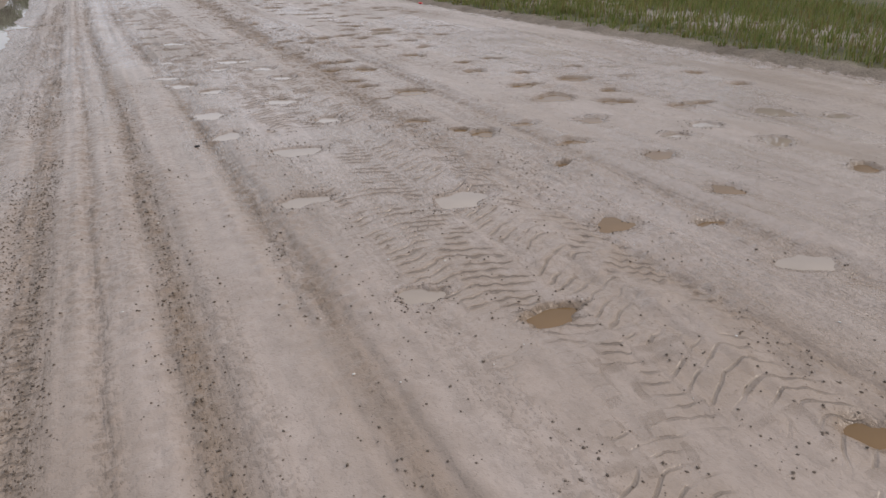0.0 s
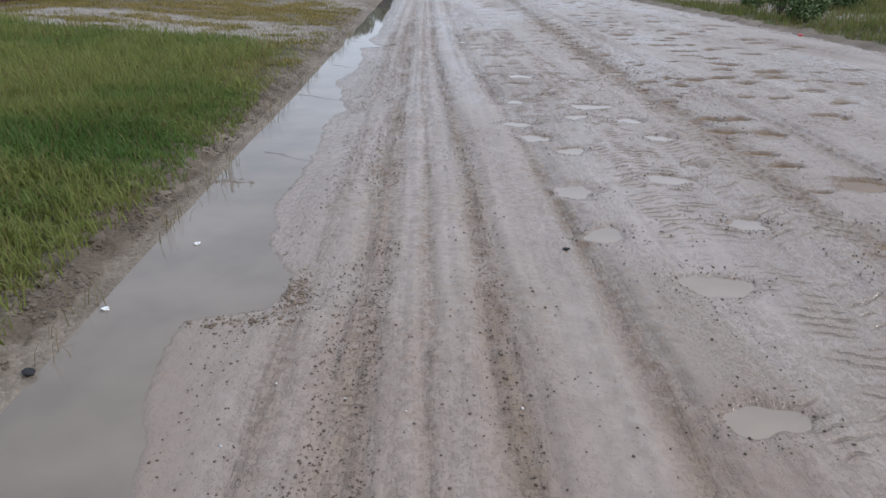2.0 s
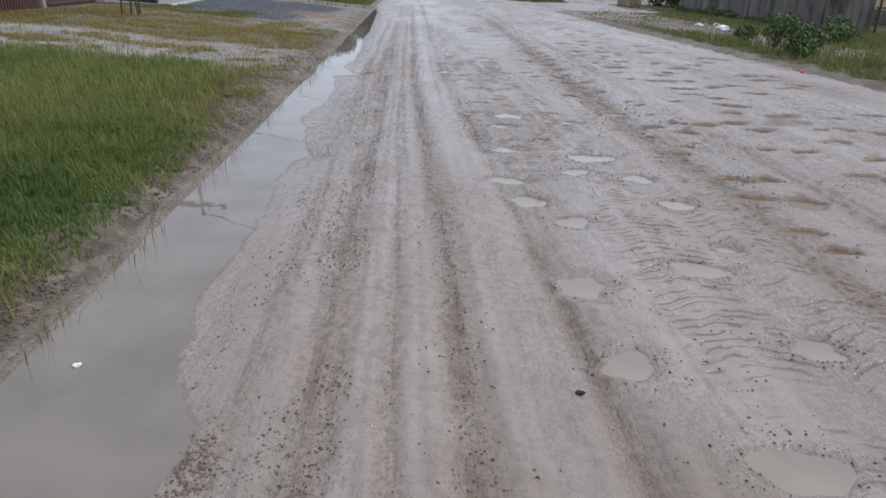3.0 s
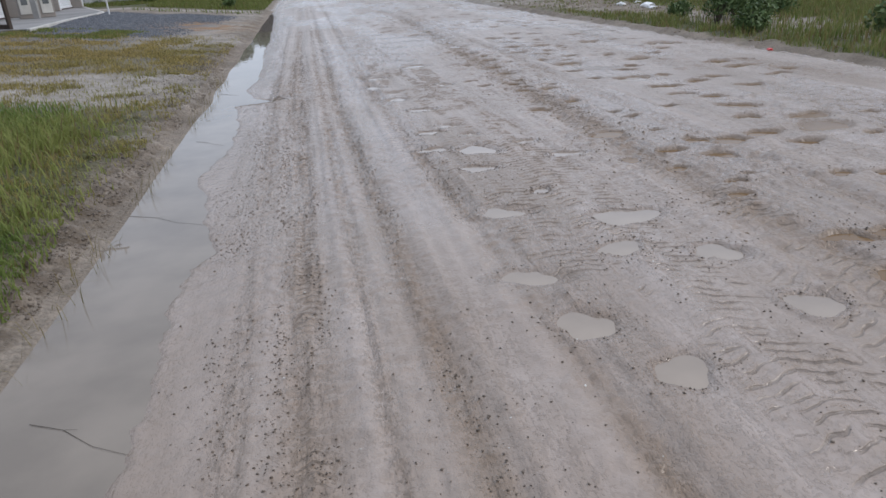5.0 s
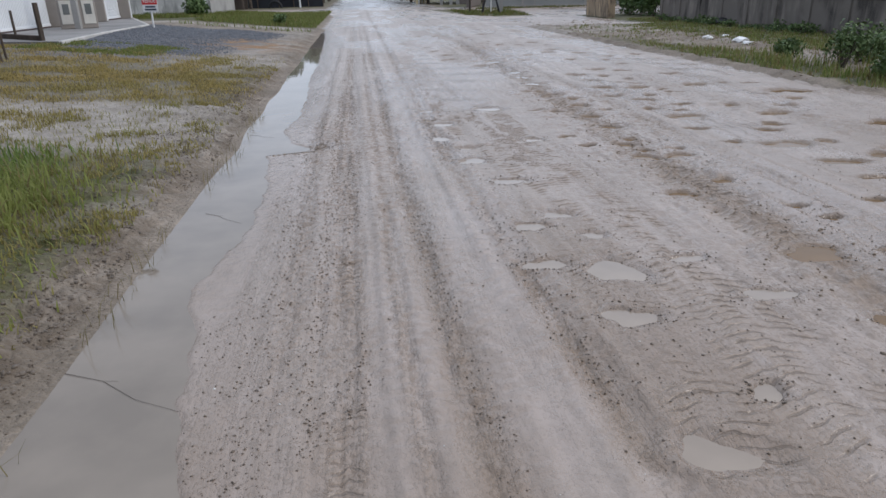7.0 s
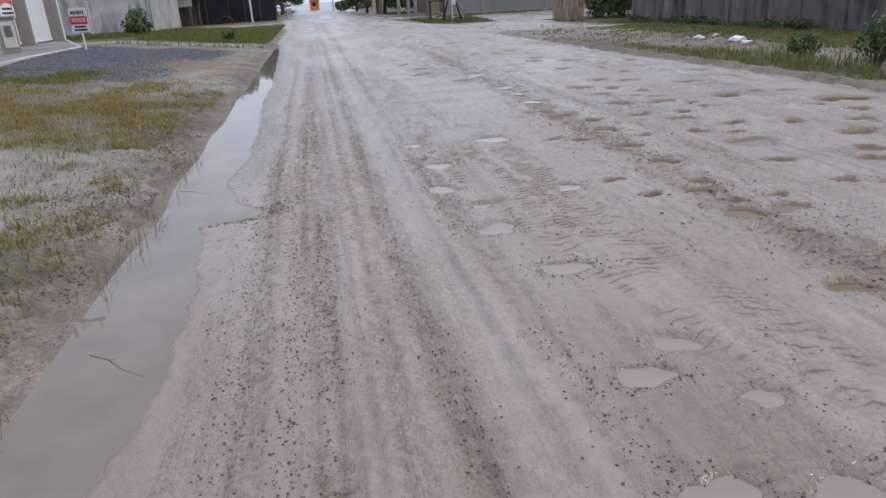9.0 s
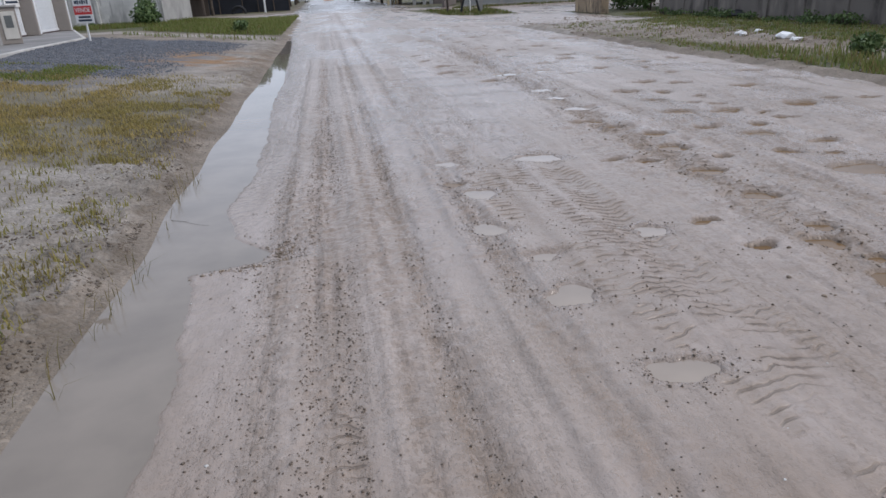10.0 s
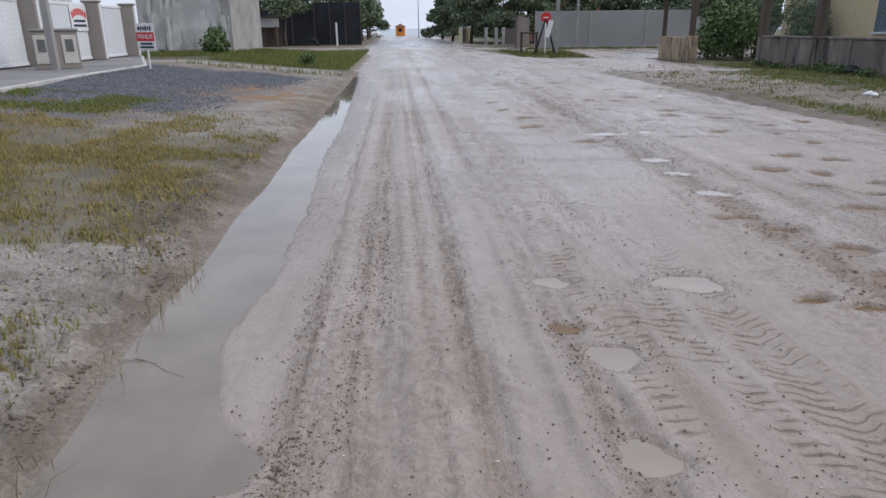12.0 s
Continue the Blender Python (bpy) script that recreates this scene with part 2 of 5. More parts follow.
M_SIGNWHITE = plain("white_sign_paint", (0.80, 0.80, 0.79), 0.5, vary=0.05, bump=0)
M_SIGNDARK = plain("dark_sign_ink", (0.03, 0.045, 0.075), 0.6, vary=0.1, bump=0)
M_BARK = plain("bark", (0.10, 0.08, 0.065), 0.9, vary=0.4, scale=10)
M_PLASTIC = plain("white_plastic_bag", (0.82, 0.82, 0.82), 0.4, vary=0.08)
M_REDBIT = plain("red_plastic", (0.65, 0.04, 0.05), 0.4, vary=0.1, bump=0)
M_BLACK = plain("black_rubber", (0.02, 0.02, 0.022), 0.7, vary=0.3)
M_CARWHITE = plain("silver_white_car_paint", (0.70, 0.71, 0.72), 0.25, 0.6, vary=0.04, bump=0)
M_WINDOW = plain("dark_window_glass", (0.02, 0.025, 0.03), 0.06, 0.6, vary=0.1, bump=0)
M_BLUEGLASS = plain("blue_grey_window", (0.10, 0.16, 0.21), 0.15, 0.6, vary=0.15, bump=0)
M_WIRE = plain("galvanised_wire", (0.30, 0.30, 0.29), 0.5, vary=0.2, metal=0.6, bump=0)
M_LEAF = leaf_material("dark_pine_leaves", (0.075, 0.105, 0.06), (0.19, 0.24, 0.14))
M_BUSH = leaf_material("bush_leaves", (0.05, 0.095, 0.03), (0.14, 0.20, 0.075))
M_WEED = leaf_material("weed_leaves", (0.045, 0.085, 0.025), (0.13, 0.18, 0.065))
M_ROOF = plain("clay_roof", (0.22, 0.10, 0.065), 0.8, vary=0.3, scale=4)

# ---- plan of the road: u runs across it, from the edge of the long puddle ----
LEAN_ROAD = 0.086


def across(x, y):
    return x + LEAN_ROAD * y


def lattice(ix, iy, seed):
    h = np.sin(ix * 127.1 + iy * 311.7 + seed * 74.7) * 43758.5453
    return h - np.floor(h)


def vnoise(x, y, seed=0):
    """Smooth value noise from 0 to 1."""
    x, y = np.asarray(x, float), np.asarray(y, float)
    ix, iy = np.floor(x), np.floor(y)
    fx, fy = x - ix, y - iy
    fx, fy = fx * fx * (3 - 2 * fx), fy * fy * (3 - 2 * fy)
    a, b = lattice(ix, iy, seed), lattice(ix + 1, iy, seed)
    c, d = lattice(ix, iy + 1, seed), lattice(ix + 1, iy + 1, seed)
    return (a * (1 - fx) + b * fx) * (1 - fy) + (c * (1 - fx) + d * fx) * fy


def fbm(x, y, seed=0, octaves=4):
    total, amp, norm = 0, 1.0, 0.0
    for o in range(octaves):
        total = total + amp * vnoise(x * 2**o, y * 2**o, seed + o * 13)
        norm, amp = norm + amp, amp * 0.5
    return total / norm


def smooth(a, b, v):
    t = np.clip((v - a) / (b - a), 0, 1)
    return t * t * (3 - 2 * t)


SHORE_Y = [-5, 3.2, 4.3, 4.6, 4.86, 4.98, 5.29, 5.7, 6.38, 7.42, 8.5, 9.0, 9.25, 9.77, 10.41, 10.87, 11.35, 11.84, 13.13, 14.17, 14.3, 14.46, 14.8, 15.44, 16.36, 17.94, 20.4, 23.1, 25, 31, 36, 37]
SHORE_U = [-0.3, -0.42, -0.72, -0.77, -0.8, -0.42, -0.38, -0.56, -0.68, -0.61, -0.66, -0.64, -0.52, -0.64, -0.72, -0.86, -0.78, -0.69, -0.69, -0.83, -0.46, -0.38, -0.66, -0.77, -0.67, -0.67, -0.78, -0.75, -0.8, -0.95, -1.15, -1.3]
EDGE_Y = [-10, 5, 11, 15, 18, 22, 26, 31, 40, 60]
EDGE_U = [8.9, 8.3, 7.8, 7.3, 7.1, 6.95, 6.85, 6.8, 6.8, 6.8]


def shore_left(y):
    return -1.24 + 0.05 * (vnoise(y * 0.9, 3.1, 5) - 0.5) + 0.05 * np.exp(-((y - 14.5) / 0.7) ** 2)


def shore_right(y):
    return np.interp(y, SHORE_Y, SHORE_U) + 0.05 * (vnoise(y * 6.0, 1.7, 6) - 0.5) + 0.03 * (vnoise(y * 19.0, 4.7, 7) - 0.5)


def edge_right(y):
    return np.interp(y, EDGE_Y, EDGE_U) + 0.16 * (vnoise(y * 0.8, 9.3, 8) - 0.5) + 0.08 * (vnoise(y * 4.0, 2.3, 9) - 0.5)


# Potholes as (x, y, half width); milky, brown, faint and stony ones.
MILKY_A = [
    (1.29, 2.88, 0.09), (1.86, 3.82, 0.15), (4.45, 4.07, 0.12), (1.05, 4.16, 0.13), (3.83, 4.43, 0.08), (5.6, 4.54, 0.11), (4.25, 4.61, 0.12), (5.16, 4.81, 0.17), (1.18, 5.12, 0.14), (0.77, 5.72, 0.12),
    (1.56, 5.86, 0.11), (4.95, 6.59, 0.09), (1.33, 6.67, 0.15), (0.77, 7.39, 0.12), (1.51, 7.74, 0.12), (0.53, 7.8, 0.13), (1.38, 8.36, 0.11), (0.95, 8.54, 0.11), (1.12, 8.97, 0.17), (0.77, 9.58, 0.06),
    (0.45, 10.24, 0.12), (1.18, 10.4, 0.11), (0.53, 10.78, 0.16), (0.97, 10.89, 0.09), (0.17, 10.92, 0.11), (0.2, 11.56, 0.1), (0.19, 12.64, 0.12), (-0.05, 13.36, 0.12), (0.61, 14.09, 0.1), (-0.25, 15.12, 0.13),
]
MILKY_B = [
    (0.35, 15.97, 0.17), (1.26, 18.05, 0.16), (1.23, 18.87, 0.13), (1.21, 19.55, 0.17), (-0.78, 20.95, 0.13), (1.06, 21.39, 0.25), (1.63, 21.57, 0.16), (-0.8, 21.76, 0.16),
]
BROWN_A = [
    (2.25, 1.56, 0.09), (1.71, 2.53, 0.13), (2.92, 3.02, 0.08), (4.49, 3.4, 0.11), (2.72, 4.14, 0.07), (2.54, 5.01, 0.11), (2.42, 5.16, 0.08), (4.55, 5.24, 0.13), (4.79, 5.28, 0.12), (4.08, 5.54, 0.16),
    (2.21, 5.54, 0.11), (3.63, 5.86, 0.21), (5.87, 5.94, 0.12), (4.32, 5.98, 0.11), (2.2, 6.41, 0.06), (3.65, 6.45, 0.16), (2.52, 6.56, 0.21), (4.31, 6.6, 0.22), (5.87, 6.63, 0.12), (2.2, 6.96, 0.1),
    (3.95, 7.07, 0.11), (2.13, 7.26, 0.12), (4.69, 7.26, 0.11), (3.5, 7.32, 0.13), (2.4, 7.83, 0.16), (3.6, 7.88, 0.13), (2.07, 7.91, 0.15), (4.03, 8.02, 0.12), (2.11, 8.38, 0.14), (2.35, 8.38, 0.13),
]
BROWN_B = [
    (3.19, 8.51, 0.16), (3.58, 9.12, 0.12), (1.93, 9.15, 0.08), (3.04, 9.29, 0.09), (2.76, 9.37, 0.08), (2.03, 9.39, 0.07), (2.19, 9.5, 0.06), (3.55, 9.75, 0.15), (1.8, 9.77, 0.08), (2.24, 10.01, 0.12),
    (3, 10.16, 0.11), (1.95, 10.23, 0.12), (4.27, 10.26, 0.14), (3.66, 10.28, 0.08), (3.93, 10.36, 0.11), (2.5, 10.38, 0.19), (2.26, 10.46, 0.11), (2.85, 10.51, 0.15), (3.47, 10.64, 0.26), (2.1, 10.88, 0.06),
    (1.68, 10.89, 0.19), (4.16, 11.01, 0.1), (3.6, 11.02, 0.22), (3.05, 11.09, 0.11), (4.73, 11.33, 0.13), (2.09, 11.44, 0.06), (3.22, 11.57, 0.21), (2, 11.7, 0.06), (2.6, 11.78, 0.1), (1.38, 12.08, 0.12),
]
BROWN_C = [
    (3.23, 12.11, 0.15), (2.99, 12.32, 0.13), (1.8, 12.38, 0.09), (3.92, 12.64, 0.14), (3.01, 12.83, 0.18), (3.5, 13.06, 0.14), (1.46, 13.18, 0.14), (1.77, 13.22, 0.14), (3.82, 13.28, 0.16), (4.66, 13.32, 0.15),
    (1.53, 13.44, 0.07), (1.83, 13.47, 0.08), (2.9, 13.53, 0.21), (3.33, 13.63, 0.1), (2.45, 13.68, 0.1), (1.42, 13.69, 0.11), (5.01, 13.7, 0.18), (1.07, 13.71, 0.07), (1.53, 13.92, 0.09), (4.57, 14.06, 0.26),
    (0.97, 14.16, 0.08), (3.04, 14.18, 0.12), (2.34, 14.32, 0.14), (3.25, 14.49, 0.14), (4.51, 14.54, 0.22), (1.51, 14.55, 0.13), (4.94, 14.66, 0.11), (2.51, 14.99, 0.25), (3.59, 15.13, 0.21), (1.46, 15.19, 0.14),
]
BROWN_D = [
    (2.6, 15.46, 0.09), (1.74, 15.51, 0.08), (2.29, 15.57, 0.11), (1.15, 15.58, 0.09), (0.91, 15.68, 0.09), (4, 15.69, 0.14), (3.35, 15.73, 0.11), (2.78, 15.85, 0.13), (1.5, 15.96, 0.14), (2.44, 16.25, 0.17),
    (4.43, 16.29, 0.15), (1.57, 16.49, 0.13), (4.17, 16.59, 0.08), (2.62, 16.63, 0.1), (2.11, 16.64, 0.11), (3.02, 16.89, 0.12), (1.31, 16.94, 0.1), (4.74, 17.02, 0.3), (3.01, 17.24, 0.07), (1.16, 17.25, 0.16),
    (2.69, 17.4, 0.18), (2.2, 17.47, 0.17), (2.75, 17.78, 0.11), (4.16, 17.92, 0.1), (2.57, 17.95, 0.08), (2.22, 18.3, 0.13), (2.83, 18.41, 0.08), (2.55, 18.8, 0.11), (2.14, 18.96, 0.16), (3.78, 19.09, 0.21),
]
BROWN_E = [
    (3.05, 19.53, 0.14), (2.68, 19.76, 0.17), (3.62, 21.7, 0.16),
]
FAINT_A = [
    (3, 2.49, 0.13), (0.7, 6.45, 0.15), (1.57, 6.96, 0.08), (0.39, 8.33, 0.14), (0.44, 9.26, 0.15), (0.55, 11.34, 0.08), (0.39, 11.77, 0.1), (-0.06, 13.88, 0.1), (-0.3, 14.39, 0.12), (-0.4, 16.06, 0.13),
]
STONY_A = [
    (2.45, 3.19, 0.13), (3.35, 3.38, 0.12), (3.42, 4.09, 0.14), (3.02, 4.55, 0.12), (3.51, 5.06, 0.14), (2.94, 5.13, 0.1), (1.57, 10.08, 0.09), (-0.42, 15.43, 0.09),
]
rng = np.random.default_rng(7)
POTHOLES = []  # x, y, half width along x, half depth along y, kind
for kind, some in (("milky", MILKY_A + MILKY_B), ("brown", BROWN_A + BROWN_B + BROWN_C + BROWN_D + BROWN_E), ("faint", FAINT_A), ("stony", STONY_A)):
    for px, py, pr in some:
        pr *= 0.92 if kind == "brown" else 0.97
        POTHOLES.append((px, py, pr, pr * (0.62 + 0.3 * rng.random()) if kind == "milky" else pr * (0.5 + 0.35 * rng.random()), kind))
for k in range(900):  # the worn lane on the far side, and the stretch further on
    py = 14 + 36 * rng.random() ** 1.2
    pu = 1.6 + 5.0 * rng.random()
    px = pu - LEAN_ROAD * py
    pr = 0.08 + 0.13 * rng.random()
    if pu > edge_right(py) - 0.35 or py < 17.5 or (py < 20 and pu < 4.4) or (pu < 3.2 and rng.random() < 0.6):
        continue
    if all((px - q[0]) ** 2 + (0.8 * (py - q[1])) ** 2 > (0.16 + pr + q[2]) ** 2 for q in POTHOLES):
        POTHOLES.append((px, py, pr, pr * (0.5 + 0.4 * rng.random()), "brown" if rng.random() < 0.88 else "milky"))
    if len(POTHOLES) > 300:
        break


def crown(u):
    return np.maximum(0, 0.13 * (1 - ((u - 3.4) / 4.4) ** 2))


def line_u(y, a, b, y0, y1):
    """A wheel track that drifts from a to b."""
    return a + (b - a) * smooth(y0, y1, y) + 0.05 * (vnoise(y * 0.35, a * 9, 21) - 0.5)


def surface(x, y):
    """Height and the masks of the ground at x, y."""
    u = across(x, y)
    zr = crown(u) + 0.0 * x
    near = smooth(60, 25, y)
    # wheel tracks: worn stripes along the road
    stripes = fbm(u * 7.0, y * 0.12, 31, 3) - 0.5
    fine = fbm(u * 26.0, y * 0.35, 32, 2) - 0.5
    lumps = fbm(x * 3.0, y * 3.0, 33, 4) - 0.5
    crumbs = vnoise(x * 34, y * 34, 34)
    micro = 0.024 * stripes + 0.013 * fine + 0.016 * lumps + 0.007 * (crumbs - 0.5) * smooth(0.4, 0.7, vnoise(x * 3, y * 3, 37))
    brown = np.zeros_like(u)
    tracks = ((line_u(y, 0.0, -0.06, 8, 16), 0.13, 0.012, 0.45), (line_u(y, -0.28, -0.33, 8, 16), 0.08, 0.008, 0.3),
              (line_u(y, 0.6, 0.42, 5, 14), 0.085, 0.016, 0.85), (line_u(y, 1.12, 0.88, 5, 14), 0.08, 0.02, 0.95),
              (line_u(y, 0.3, 0.25, 4, 16), 0.05, 0.006, 0.25), (line_u(y, 2.6, 2.9, 8, 26), 0.16, 0.018, 0.9),
              (line_u(y, 3.3, 3.3, 8, 26), 0.1, 0.014, 0.5))
    broken = smooth(0.35, 0.6, vnoise(u * 2.0, y * 0.5, 35))
    for at, half, deep, tone in tracks:
        d = np.abs(u - at) / half
        g = np.exp(-(d**2))
        micro -= deep * g * (0.45 + 0.55 * broken)
        micro += deep * 0.5 * np.exp(-(((d - 1.7) / 0.5) ** 2)) * (0.4 + crumbs)
        micro += 0.009 * g * (smooth(0.5, 0.85, crumbs) - 0.25) + 0.02 * g * (vnoise(u * 42, y * 1.6, 38) - 0.5) * (0.5 + vnoise(x * 20, y * 20, 39))
        brown = np.maximum(brown, tone * g * (0.6 + 0.4 * broken) * smooth(0.1, 0.5, fbm(x * 6, y * 3, 36, 3)))
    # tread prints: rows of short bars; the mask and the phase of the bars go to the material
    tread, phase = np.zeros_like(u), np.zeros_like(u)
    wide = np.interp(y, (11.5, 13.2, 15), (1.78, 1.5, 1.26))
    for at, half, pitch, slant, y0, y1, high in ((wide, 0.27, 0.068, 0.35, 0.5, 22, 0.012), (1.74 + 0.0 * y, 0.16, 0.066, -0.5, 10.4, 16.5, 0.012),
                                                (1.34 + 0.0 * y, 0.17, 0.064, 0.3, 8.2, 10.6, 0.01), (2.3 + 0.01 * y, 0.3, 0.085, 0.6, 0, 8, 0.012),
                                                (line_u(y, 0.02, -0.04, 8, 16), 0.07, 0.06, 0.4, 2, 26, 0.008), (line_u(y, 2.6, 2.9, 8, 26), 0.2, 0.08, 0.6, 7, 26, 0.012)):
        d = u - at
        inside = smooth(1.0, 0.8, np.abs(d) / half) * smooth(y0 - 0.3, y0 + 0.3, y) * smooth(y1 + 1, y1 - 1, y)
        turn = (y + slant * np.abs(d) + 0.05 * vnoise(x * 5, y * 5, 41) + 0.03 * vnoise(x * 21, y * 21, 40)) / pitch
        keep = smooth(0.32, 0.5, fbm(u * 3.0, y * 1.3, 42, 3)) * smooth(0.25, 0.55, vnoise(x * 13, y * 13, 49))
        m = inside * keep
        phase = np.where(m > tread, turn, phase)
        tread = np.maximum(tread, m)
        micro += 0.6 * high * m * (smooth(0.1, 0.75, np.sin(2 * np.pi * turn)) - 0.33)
    rough = smooth(1.9, 2.4, u) * smooth(0.42, 0.62, fbm(x * 0.8, y * 0.6, 43, 3)) * near
    micro += 0.05 * rough * (fbm(x * 7, y * 7, 44, 3) - 0.5)
    grit = 0.12 + 0.35 * rough + 0.45 * smooth(0.45, 0.65, fbm(u * 4.0, y * 0.5, 50, 3))
    for at, half, deep, tone in tracks:
        grit = np.maximum(grit, np.exp(-(((u - at) / half) ** 2)) * (0.35 + 0.65 * broken))
    brown = np.maximum(brown, 0.55 * smooth(0.56, 0.72, fbm(u * 1.6, y * 0.22, 45, 4)) * smooth(0.2, 1.0, u))
    # cross ripples left by the traffic
    micro += (0.004 + 0.006 * smooth(12, 18, y)) * np.sin(2 * np.pi * (y + 0.25 * u + 0.5 * vnoise(x * 0.8, y * 0.4, 46)) / 0.95) * smooth(0, 0.5, u)
    z = zr + micro * (0.75 + 0.25 * near)
    wet = smooth(0.42, 0.66, fbm(u * 1.3, y * 0.35, 47, 4)) * 0.75
    # potholes
    for px, py, rx, ry, kind in POTHOLES:
        reach = 2.0 * max(rx, ry)
        box = (np.abs(x - px) < reach) & (np.abs(y - py) < reach)
        if not box.any():
            continue
        bx, by = x[box] - px, y[box] - py
        ang = np.arctan2(by / ry, bx / rx)
        wob = 1 + 0.16 * np.sin(2 * ang + px * 7) + 0.11 * np.sin(3 * ang + py * 5) + 0.07 * np.sin(5 * ang + px * 11)
        r = np.sqrt((bx / rx) ** 2 + (by / ry) ** 2) / wob
        level = float(crown(across(px, py))) - (0.016 if kind == "brown" else 0.012)
        deep = {"milky": 0.03, "brown": 0.034, "faint": 0.014, "stony": 0.015}[kind]
        bowl = level + deep * np.clip(r * r - 1, -1, 0.35) * (0.9 + 0.3 * crumbs[box]) + 0.022 * (fbm(x[box] * 10, y[box] * 10, 55, 3) - 0.5) * smooth(0.45, 0.85, r)
        w = smooth(1.75, 1.1, r)
        z[box] = z[box] * (1 - w) + bowl * w
        if kind == "brown":
            wet[box] *= 1 - 0.8 * smooth(1.3, 1.05, r)
        else:
            wet[box] = np.maximum(wet[box], smooth(1.8, 1.05, r))
        if kind != "milky":
            brown[box] = np.maximum(brown[box], (0.95 if kind == "brown" else 0.45) * smooth(1.35, 1.05, r))
        grit[box] = np.maximum(grit[box], smooth(1.9, 1.2, r))
    # the long puddle at the left edge
    ul, ur = shore_left(y), shore_right(y)
    d_in = np.minimum(u - ul, ur - u)
    d_out = np.maximum(u - ur, 0)
    shelf = 0.007 + 0.004 * crumbs
    z = np.where(u > ur, shelf + (z - shelf) * smooth(0.0, 0.55, d_out), z)
    z = np.where((u > ul) & (u <= ur), 0.004 - 0.05 * (1 - np.exp(-np.maximum(d_in, 0) / 0.14)), z)
    wet = np.maximum(wet, smooth(0.6, 0.0, d_out) * (u > ul))
    brown = np.maximum(brown, 0.35 * smooth(0.35, 0.05, d_out) * (u > ur) * smooth(0.3, 0.7, fbm(x * 4, y * 2, 48, 3)))
    # left verge
    dv = np.maximum(ul - u, 0)
    bank = 0.008 + 0.085 * smooth(0, 0.4, dv) + 0.12 * smooth(0.05, 0.2, dv) * smooth(1.3, 0.5, dv) * (fbm(x * 10, y * 10, 51, 4) - 0.42) + 0.05 * smooth(0.3, 2, dv) * (fbm(x * 0.9, y * 0.9, 52, 4) - 0.5)
    bank = bank + 0.09 * np.clip(dv - 0.4, 0, 5.2) * smooth(56, 46, y)  # the land on this side lies higher
    z = np.where(u <= ul, bank, z)
    # right verge
    er = edge_right(y)
    de = np.maximum(u - er, 0)
    lip = -0.03 * np.exp(-(((u - er + 0.08) / 0.09) ** 2)) + 0.06 * smooth(0, 0.25, de) + 0.07 * smooth(0.02, 0.4, de) * (fbm(x * 4, y * 4, 53, 3) - 0.4)
    lip = lip + 0.03 * smooth(0.3, 2.5, de) * fbm(x * 0.7, y * 0.7, 54, 3)
    closed = smooth(38, 34, y)  # further on the road opens into the crossing
    z = z + lip * closed
    brown = np.maximum(brown, 0.8 * np.exp(-(((u - er + 0.06) / 0.12) ** 2)) * closed)
    z = z * smooth(200, 90, np.abs(y - 20)) * smooth(120, 50, np.abs(x))
    asphalt = smooth(64, 67, y) * smooth(-6.5, -5.5, -np.abs(u - 2.5)) * 0.9
    asphalt = np.maximum(asphalt, 0)
    inside_road = (u > ur) & (u < er)
    return z, np.clip(brown, 0, 1), np.clip(wet, 0, 1), asphalt, np.clip(grit, 0, 1), tread * inside_road, phase


def grade(spans):
    out = [spans[0][0]]
    for a, b, step in spans:
        n = max(1, int(round((b - a) / step)))
        out += list(a + (b - a) * (np.arange(1, n + 1) / n))
    return np.array(out)


def geometric(a, b, first, ratio):
    out, step = [], first
    while a < b:
        a, step = a + step, step * ratio
        out.append(a)
    return np.array(out)


gx = grade([(-3.4, -2.9, 0.05), (-2.9, 2.9, 0.018), (2.9, 5.0, 0.028), (5.0, 9.0, 0.05)])
gx = np.concatenate([-geometric(3.4, 900, 0.08, 1.09)[::-1], gx, geometric(9.0, 900, 0.08, 1.09)])
gy = grade([(0.6, 2.2, 0.05), (2.2, 16.5, 0.0165), (16.5, 18, 0.025), (18, 26, 0.04), (26, 40, 0.09), (40, 70, 0.25)])
gy = np.concatenate([0.6 - geometric(0.0, 400, 0.1, 1.15)[::-1], gy, geometric(70, 1800, 0.4, 1.1)])
X, Y = np.meshgrid(gx, gy)
Z, BROWN, WET, ASPHALT, GRIT, TREAD, PHASE = surface(X, Y)
U = across(X, Y)
ny, nx = X.shape


def sheet(name, keep, mat, masks):
    """A mesh of the cells of the grid that keep holds."""
    cells = np.argwhere(keep)
    i = cells[:, 0] * nx + cells[:, 1]
    quads = np.stack([i, i + 1, i + nx + 1, i + nx], 1)
    used, quads = np.unique(quads, return_inverse=True)
    quads = quads.reshape(-1, 4)
    co = np.stack([X.ravel()[used], Y.ravel()[used], Z.ravel()[used]], 1)
    me = bpy.data.meshes.new(name)
    me.vertices.add(len(co))
    me.vertices.foreach_set("co", co.ravel())
    me.loops.add(quads.size)
    me.loops.foreach_set("vertex_index", quads.ravel().astype(np.int32))
    me.polygons.add(len(quads))
    me.polygons.foreach_set("loop_start", np.arange(0, quads.size, 4, dtype=np.int32))
    me.polygons.foreach_set("use_smooth", np.ones(len(quads), bool))
    me.update(calc_edges=True)
    for key, values in masks.items():
        me.attributes.new(key, "FLOAT", "POINT").data.foreach_set("value", values.ravel()[used].astype(np.float32))
    me.materials.append(mat)
    return new(name, me)


